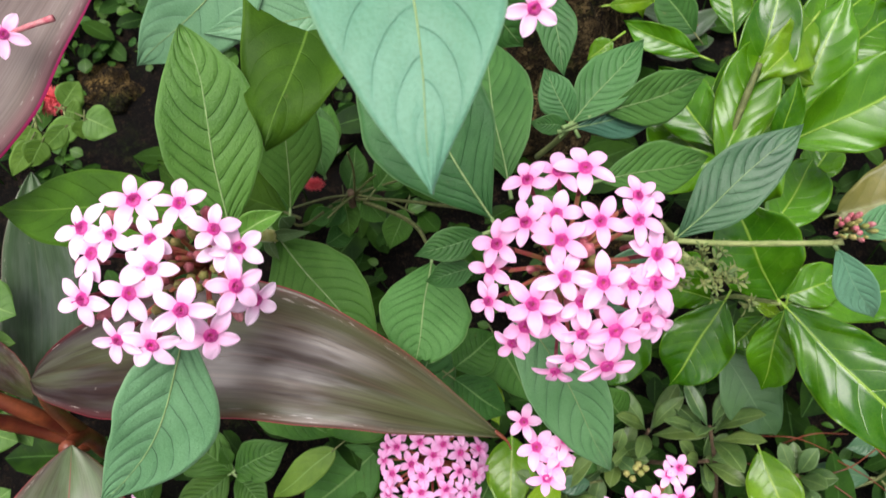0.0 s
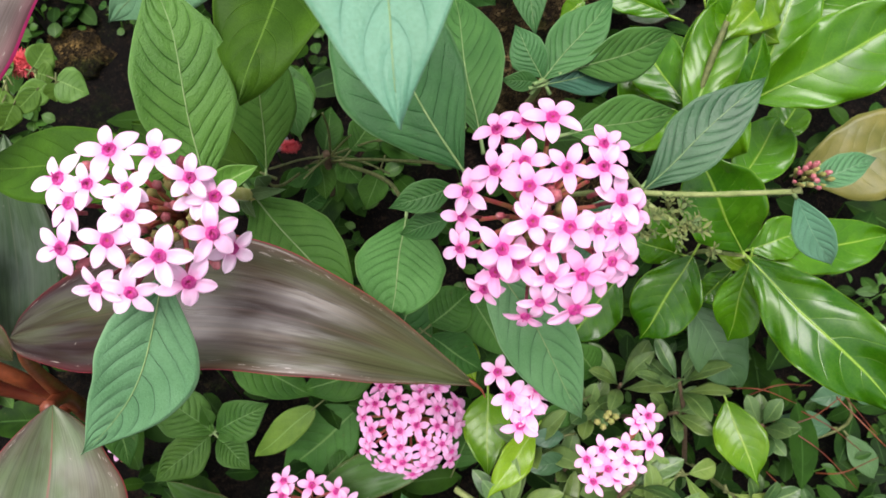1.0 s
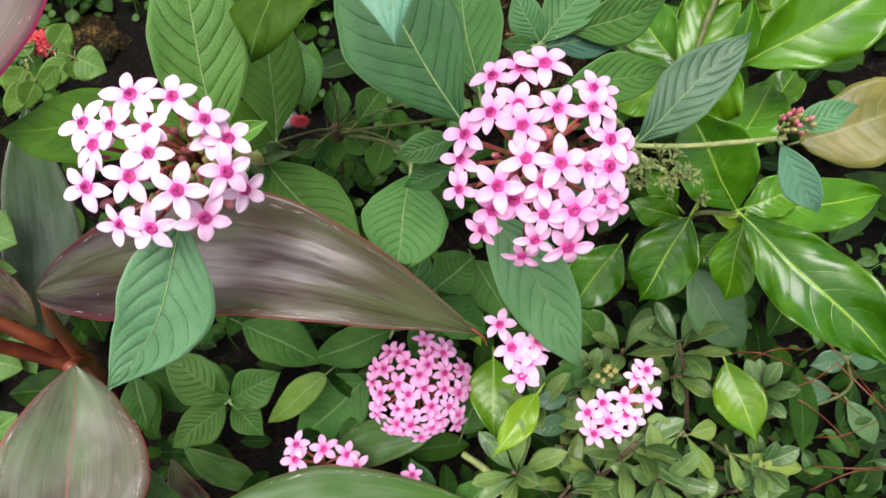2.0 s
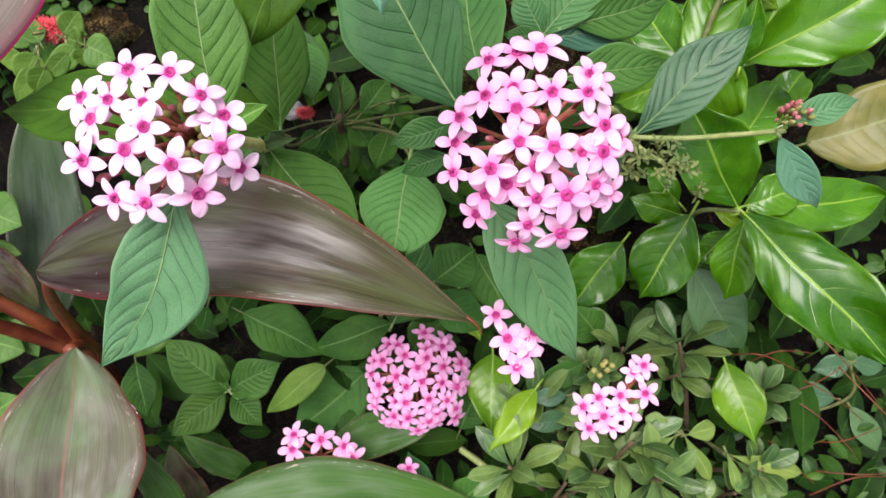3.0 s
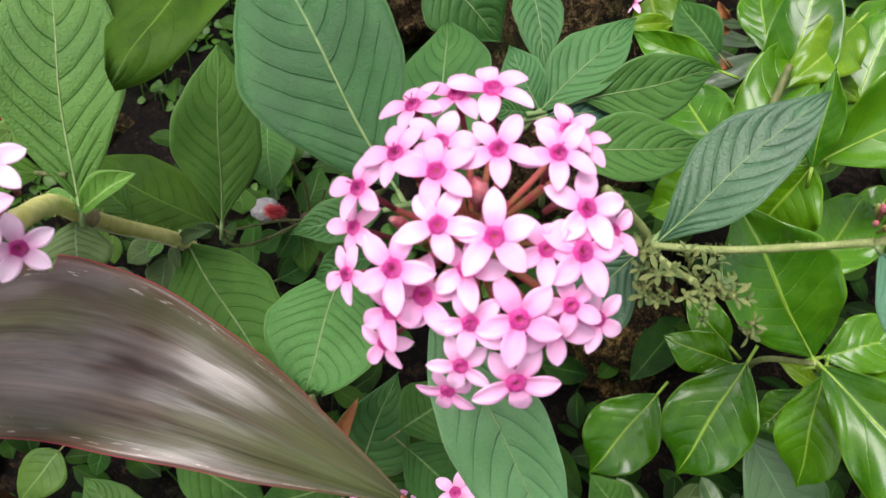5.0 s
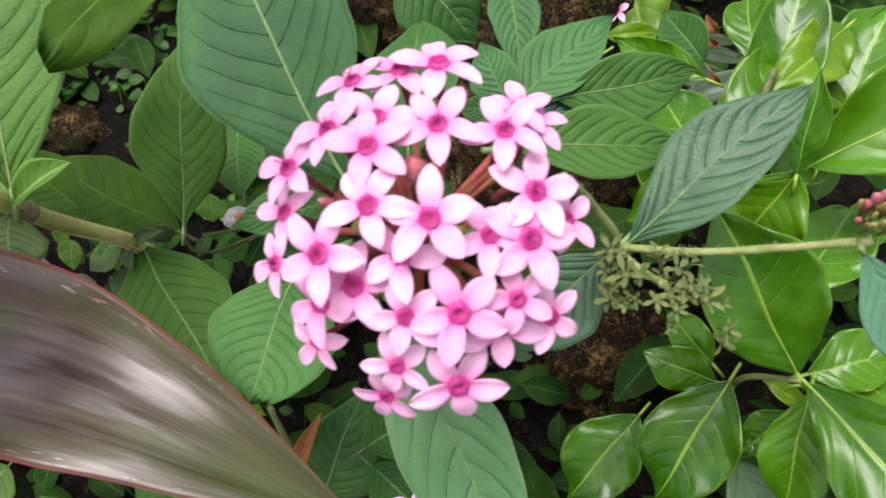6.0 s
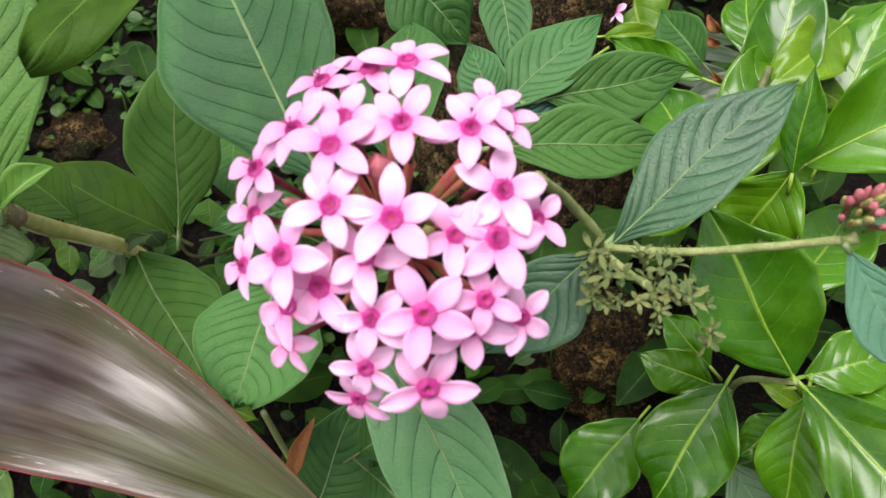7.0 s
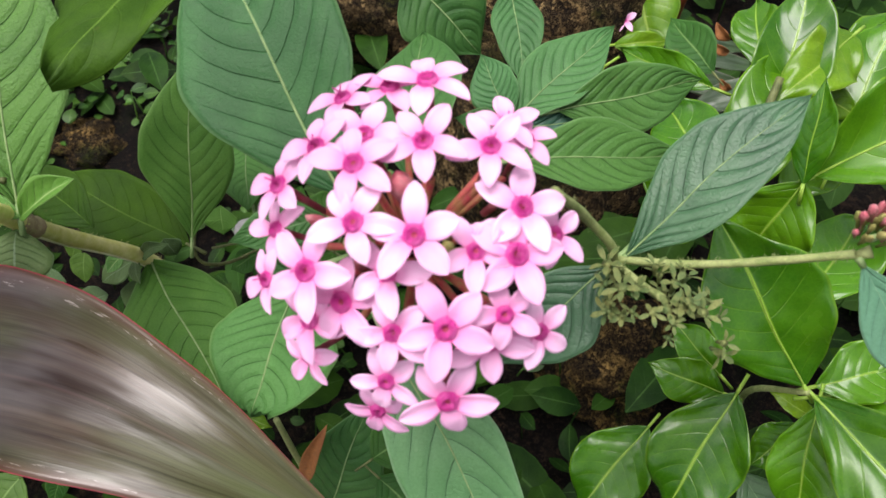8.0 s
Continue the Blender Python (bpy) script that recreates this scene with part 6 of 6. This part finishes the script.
leaf(soft_plant, "under", (-0.1591, 0.2180, 0.2260), (-0.1795, 0.2204, 0.2225), 0.0124, (0.05, -0.55, 0.83), arch=0.06, rib=False, stalked=0.0)
leaf(soft_plant, "under", (-0.1373, 0.2415, 0.2171), (-0.1559, 0.2348, 0.2056), 0.0147, (0.05, -0.55, 0.83), arch=0.06, rib=False, stalked=0.0)
leaf(soft_plant, "under", (-0.1375, 0.2412, 0.2036), (-0.1406, 0.2285, 0.1852), 0.0202, (0.05, -0.55, 0.83), arch=0.06, rib=False, stalked=0.0)
leaf(soft_plant, "under", (-0.0824, 0.2019, 0.2824), (-0.0790, 0.2013, 0.2736), 0.0097, (0.05, -0.55, 0.83), arch=0.06, rib=False, stalked=0.0)
leaf(soft_plant, "soft", (-0.1019, 0.2813, 0.2205), (-0.1014, 0.2733, 0.2057), 0.0190, (0.05, -0.55, 0.83), arch=0.06, rib=False, stalked=0.0)
stalk(soft_plant, [(-0.2348, 0.3046, 0.2490), (-0.2345, 0.2977, 0.2418), (-0.2505, 0.3052, 0.2232), (-0.2841, 0.3432, 0.1757)], 0.0010, 0.0013, STEM, "stem")
stalk(soft_plant, [(-0.2530, 0.2987, 0.2458), (-0.2565, 0.2981, 0.2308), (-0.2849, 0.3425, 0.1753)], 0.0010, 0.0013, STEM, "stem")
twiggy = thing("twiggy_shrub", "old woody shrub base with thin yellow-green stems", "plant")
stalk(twiggy, [(-0.0537, 0.2530, 0.2281), (-0.0515, 0.2510, 0.2555), (-0.0516, 0.2446, 0.2805)], 0.0008, 0.0006, TWIGSTEM, "branch")
stalk(twiggy, [(-0.0537, 0.2530, 0.2281), (-0.0345, 0.2530, 0.2394), (-0.0189, 0.2496, 0.2489)], 0.0008, 0.0005, TWIGSTEM, "branch")
stalk(twiggy, [(-0.0537, 0.2530, 0.2281), (-0.0331, 0.2412, 0.2387), (-0.0164, 0.2265, 0.2477)], 0.0008, 0.0006, TWIGSTEM, "branch")
stalk(twiggy, [(-0.0537, 0.2530, 0.2281), (-0.0703, 0.2482, 0.2313), (-0.0893, 0.2403, 0.2327)], 0.0008, 0.0006, TWIGSTEM, "branch")
stalk(twiggy, [(-0.0537, 0.2530, 0.2281), (-0.0584, 0.2399, 0.2381), (-0.0653, 0.2242, 0.2467)], 0.0008, 0.0005, TWIGSTEM, "branch")
stalk(twiggy, [(-0.0537, 0.2530, 0.2281), (-0.0293, 0.2451, 0.2522), (-0.0097, 0.2335, 0.2743)], 0.0007, 0.0005, TWIGSTEM, "branch")
stalk(twiggy, [(-0.0537, 0.2530, 0.2281), (-0.0439, 0.2483, 0.2483), (-0.0373, 0.2400, 0.2665)], 0.0007, 0.0004, TWIGSTEM, "branch")
stalk(twiggy, [(-0.0555, 0.2517, 0.2331), (-0.0579, 0.2591, 0.1973), (-0.0668, 0.2919, 0.1241)], 0.0022, 0.0030, WOODSTEM, "stem")
leaf(twiggy, "shade", (-0.0570, 0.2552, 0.2293), (-0.0541, 0.2858, 0.2346), 0.0175, (0.21, -0.18, 0.96), arch=0.05)
leaf(twiggy, "shade", (-0.0396, 0.2440, 0.2460), (-0.0232, 0.2691, 0.2481), 0.0209, (0.36, -0.31, 0.88), arch=0.05)
leaf(twiggy, "shade", (-0.0490, 0.2520, 0.2276), (-0.0355, 0.2439, 0.2117), 0.0182, (0.29, -0.73, 0.62), arch=0.05)
leaf(twiggy, "shade", (-0.0616, 0.2488, 0.2259), (-0.0723, 0.2404, 0.2100), 0.0146, (-0.07, -0.86, 0.50), arch=0.05)
leaf(twiggy, "shade", (-0.0653, 0.2395, 0.2322), (-0.0814, 0.2376, 0.2199), 0.0121, (-0.32, -0.78, 0.54), arch=0.05)
leaf(twiggy, "shade", (-0.0215, 0.2289, 0.2490), (-0.0308, 0.2138, 0.2295), 0.0171, (-0.02, -0.79, 0.62), arch=0.05)
leaf(twiggy, "shade", (-0.0614, 0.2567, 0.2188), (-0.0590, 0.2398, 0.1982), 0.0164, (0.17, -0.75, 0.64), arch=0.05)
leaf(twiggy, "shade", (-0.0762, 0.2756, 0.2405), (-0.0708, 0.3083, 0.2469), 0.0218, (0.29, -0.23, 0.93), arch=0.05)
leaf(twiggy, "shade", (-0.0740, 0.2364, 0.1965), (-0.0567, 0.2524, 0.1937), 0.0152, (0.45, -0.35, 0.82), arch=0.05)
lump("pebble", "pale grey pebble on dark soil", "stone", (-0.0995, 0.2967, 0.1838), (0.009, 0.008, 0.006), PALESTONE, 3.0, 0.15)
catkin = thing("fuzzy_flower", "small red fuzzy catkin flower near a pebble", "flower")
ob = new("fuzz", bpy.data.objects["fuzz"].data)
ob.parent = catkin
ob.location = (-0.0836, 0.2758, 0.2065)
ob.scale = (0.5, 0.5, 0.5)
stalk(catkin, [(-0.0809, 0.2754, 0.2040), (-0.0972, 0.3336, 0.1242)], 0.001, 0.001, STEM)
far_plant = thing("strap_plant", "grey-green striped strap-leaved plant", "plant")
leaf(far_plant, "grey", (0.1487, 0.4508, 0.2011), (0.2164, 0.4432, 0.1840), 0.0176, (0.04, -0.85, 0.52), stalked=0)
leaf(far_plant, "grey", (0.1632, 0.4772, 0.1950), (0.2231, 0.4769, 0.1856), 0.0120, (0.08, -0.85, 0.52), stalked=0)
leaf(far_plant, "grey", (0.1710, 0.4251, 0.1887), (0.2145, 0.4447, 0.1989), 0.0188, (0.14, -0.68, 0.72), stalked=0)
leaf(far_plant, "grey", (0.1619, 0.5053, 0.1930), (0.2201, 0.5030, 0.1821), 0.0108, (0.06, -0.87, 0.50), stalked=0)
leaf(far_plant, "grey", (0.1662, 0.4240, 0.1750), (0.2151, 0.4357, 0.1777), 0.0192, (0.14, -0.73, 0.67), stalked=0)
dry = thing("dry_leaf", "curled orange-brown dry leaf", "dead leaf", "dry leaves")
leaf(dry, "dry", (0.1747, 0.4413, 0.2421), (0.1850, 0.4384, 0.2313), 0.0071, (-0.23, -0.97, 0.04), arch=0.2, cup=0.5, stalked=0)
dry = thing("dry_leaf", "curled orange-brown dry leaf", "dead leaf", "dry leaves")
leaf(dry, "dry", (0.1734, 0.4310, 0.2334), (0.1848, 0.4330, 0.2267), 0.0064, (0.17, -0.98, 0.00), arch=0.2, cup=0.5, stalked=0)
dry = thing("dry_leaf", "curled orange-brown dry leaf", "dead leaf", "dry leaves")
leaf(dry, "dry", (0.1631, 0.4278, 0.2322), (0.1712, 0.4243, 0.2212), 0.0064, (-0.29, -0.95, 0.10), arch=0.2, cup=0.5, stalked=0)
dry = thing("dry_leaf", "curled orange-brown dry leaf", "dead leaf", "dry leaves")
leaf(dry, "dry", (0.1793, 0.4152, 0.2187), (0.1869, 0.4149, 0.2106), 0.0064, (-0.07, -1.00, -0.04), arch=0.2, cup=0.5, stalked=0)
dry = thing("dry_leaf", "curled orange-brown dry leaf", "dead leaf", "dry leaves")
leaf(dry, "dry", (0.1644, 0.4240, 0.2287), (0.1588, 0.4228, 0.2218), 0.0050, (-0.54, -0.63, 0.55), arch=0.2, cup=0.5, stalked=0)
red_stalks = thing("red_stemmed_plant", "upright dark red stalks among dry leaves", "plant")
stalk(red_stalks, [(0.1587, 0.4468, 0.2761), (0.1521, 0.4465, 0.2501), (0.1549, 0.4690, 0.2159), (0.1659, 0.5244, 0.1557)], 0.0020, 0.0025, REDSTEM, "stem")
stalk(red_stalks, [(0.1402, 0.4541, 0.2719), (0.1439, 0.4610, 0.2373), (0.1587, 0.5303, 0.1619)], 0.0020, 0.0025, REDSTEM, "stem")
lime_back = thing("lime_plant", "yellow-green broad leaves behind the shoot", "plant")
leaf(lime_back, "lime", (0.1162, 0.4225, 0.2882), (0.1340, 0.3809, 0.2493), 0.0386, (-0.20, -0.71, 0.67), arch=0.05)
leaf(lime_back, "lime", (0.1058, 0.3697, 0.2705), (0.1369, 0.3754, 0.2707), 0.0123, (0.15, -0.82, 0.56), arch=0.15)
pink_back = flower_head(lime_back, (0.1143, 0.4108, 0.2516), [(0.1114, 0.3837, 0.2751)], "small pink star flower beside a lime leaf")
floret(pink_back, (0.1107, 0.3805, 0.2792), (0.0, -0.6, 0.8), 10, 0.0075, PINKFLORETS)
stalk(lime_back, [(0.1162, 0.4221, 0.2878), (0.1252, 0.4512, 0.2584), (0.1474, 0.5567, 0.1599)], 0.0012, 0.0016, STEM, "stem")
shoot_b = rosette("oval_leaf_shoot", "low shoot with small rounded olive-green leaves", "small", 10, 0.024, 0.0115, 9, "oval-leaved shoots")
shoot_c = rosette("oval_leaf_shoot", "low shoot with long narrow yellowish green leaves", "small", 7, 0.044, 0.0135, 14, "oval-leaved shoots")
shoot.matrix_world = Matrix.Translation((0.1622, 0.1225, 0.1551)) @ pose(0, 0, 0, -22, -16, 0)
shoot_c.matrix_world = Matrix.Translation((0.1337, 0.1350, 0.1204)) @ pose(0, 0, 0, -9, 1, 67) @ Matrix.Scale(0.90, 4)
copy_thing(shoot, Matrix.Translation((0.1229, 0.0679, 0.1255)) @ pose(0, 0, 0, -22, -12, 268) @ Matrix.Scale(1.20, 4))
shoot_b.matrix_world = Matrix.Translation((0.0936, 0.0864, 0.0939)) @ pose(0, 0, 0, -9, 5, 335)
copy_thing(shoot, Matrix.Translation((0.0766, 0.0960, 0.1121)) @ pose(0, 0, 0, -22, -10, 42))
copy_thing(shoot_c, Matrix.Translation((0.1108, 0.0577, 0.1062)) @ pose(0, 0, 0, -9, 7, 109) @ Matrix.Scale(1.00, 4))
copy_thing(shoot, Matrix.Translation((0.1441, 0.0545, 0.1189)) @ pose(0, 0, 0, -22, -8, 176))
copy_thing(shoot, Matrix.Translation((0.2051, 0.0521, 0.0783)) @ pose(0, 0, 0, -9, 9, 243))
copy_thing(shoot_b, Matrix.Translation((0.1773, 0.0376, 0.0836)) @ pose(0, 0, 0, -22, -6, 310) @ Matrix.Scale(0.80, 4))
copy_thing(shoot_c, Matrix.Translation((0.0884, 0.0485, 0.1009)) @ pose(0, 0, 0, -9, 11, 17))
copy_thing(shoot, Matrix.Translation((0.0577, 0.0572, 0.1183)) @ pose(0, 0, 0, -22, -4, 84))
copy_thing(shoot_b, Matrix.Translation((0.2281, 0.1097, 0.1092)) @ pose(0, 0, 0, -9, 13, 151) @ Matrix.Scale(1.10, 4))
copy_thing(shoot_b, Matrix.Translation((0.1606, 0.1185, 0.1259)) @ pose(0, 0, 0, -22, -2, 218))
copy_thing(shoot_b, Matrix.Translation((0.2107, 0.0611, 0.1103)) @ pose(0, 0, 0, -9, 15, 285))
copy_thing(shoot_b, Matrix.Translation((0.1140, 0.1236, 0.1139)) @ pose(0, 0, 0, -9, -15, 59))
twigs = thing("dead_twigs", "thin brown dead twigs lying over the soil", "twigs")
stalk(twigs, [(0.2181, 0.1289, 0.1259), (0.2328, 0.1310, 0.1409), (0.2608, 0.1340, 0.1295)], 0.0005, 0.0003, REDSTEM, "twig")
stalk(twigs, [(0.2326, 0.1109, 0.1054), (0.2578, 0.1139, 0.1211), (0.2863, 0.1296, 0.1165)], 0.0005, 0.0003, REDSTEM, "twig")
stalk(twigs, [(0.2632, 0.1246, 0.1020), (0.2781, 0.1109, 0.1087), (0.3050, 0.0992, 0.0896)], 0.0005, 0.0003, REDSTEM, "twig")
stalk(twigs, [(0.2736, 0.0860, 0.0819), (0.2855, 0.0837, 0.0945), (0.3173, 0.0948, 0.0875)], 0.0005, 0.0003, REDSTEM, "twig")
stalk(twigs, [(0.2414, 0.1204, 0.0993), (0.2689, 0.0982, 0.1018), (0.3021, 0.0759, 0.0773)], 0.0005, 0.0003, REDSTEM, "twig")
stalk(twigs, [(0.2719, 0.0679, 0.0723), (0.3022, 0.0632, 0.0841), (0.3417, 0.0698, 0.0749)], 0.0005, 0.0003, REDSTEM, "twig")
stalk(twigs, [(0.2391, 0.0875, 0.0819), (0.2504, 0.0700, 0.0865), (0.2711, 0.0605, 0.0684)], 0.0005, 0.0003, REDSTEM, "twig")
stalk(twigs, [(0.2053, 0.1334, 0.1279), (0.2223, 0.1286, 0.1394), (0.2505, 0.1235, 0.1237)], 0.0005, 0.0003, REDSTEM, "twig")
stalk(twigs, [(0.2515, 0.1561, 0.1410), (0.2717, 0.1284, 0.1404), (0.3040, 0.1045, 0.1149)], 0.0005, 0.0003, REDSTEM, "twig")
stalk(twigs, [(0.2885, 0.1325, 0.1068), (0.3089, 0.1044, 0.1060), (0.3355, 0.0895, 0.0852)], 0.0005, 0.0003, REDSTEM, "twig")
stalk(twigs, [(0.1766, 0.1218, 0.1212), (0.2007, 0.1128, 0.1306), (0.2324, 0.1094, 0.1159)], 0.0005, 0.0003, REDSTEM, "twig")
stalk(twigs, [(0.2682, 0.0530, 0.0644), (0.2914, 0.0611, 0.0827), (0.3209, 0.0644, 0.0716)], 0.0005, 0.0003, REDSTEM, "twig")
stalk(twigs, [(0.0847, 0.2647, 0.0487), (0.0958, 0.2712, 0.0687), (0.1115, 0.2911, 0.0676)], 0.0012, 0.0007, WOODSTEM, "twig")
stalk(twigs, [(0.0677, 0.2562, 0.0439), (0.0874, 0.2552, 0.0560), (0.1008, 0.2615, 0.0434)], 0.0012, 0.0007, WOODSTEM, "twig")
stalk(twigs, [(0.0962, 0.2644, 0.0466), (0.1103, 0.2631, 0.0594), (0.1246, 0.2713, 0.0483)], 0.0012, 0.0007, WOODSTEM, "twig")
stalk(twigs, [(0.0403, 0.2433, 0.0369), (0.0608, 0.2442, 0.0506), (0.0836, 0.2574, 0.0425)], 0.0012, 0.0007, WOODSTEM, "twig")
stalk(twigs, [(0.1173, 0.2815, 0.0717), (0.1226, 0.2710, 0.0777), (0.1373, 0.2711, 0.0595)], 0.0012, 0.0007, WOODSTEM, "twig")
stalk(twigs, [(0.0778, 0.3000, 0.0806), (0.0941, 0.2891, 0.0846), (0.1158, 0.2901, 0.0661)], 0.0012, 0.0007, WOODSTEM, "twig")
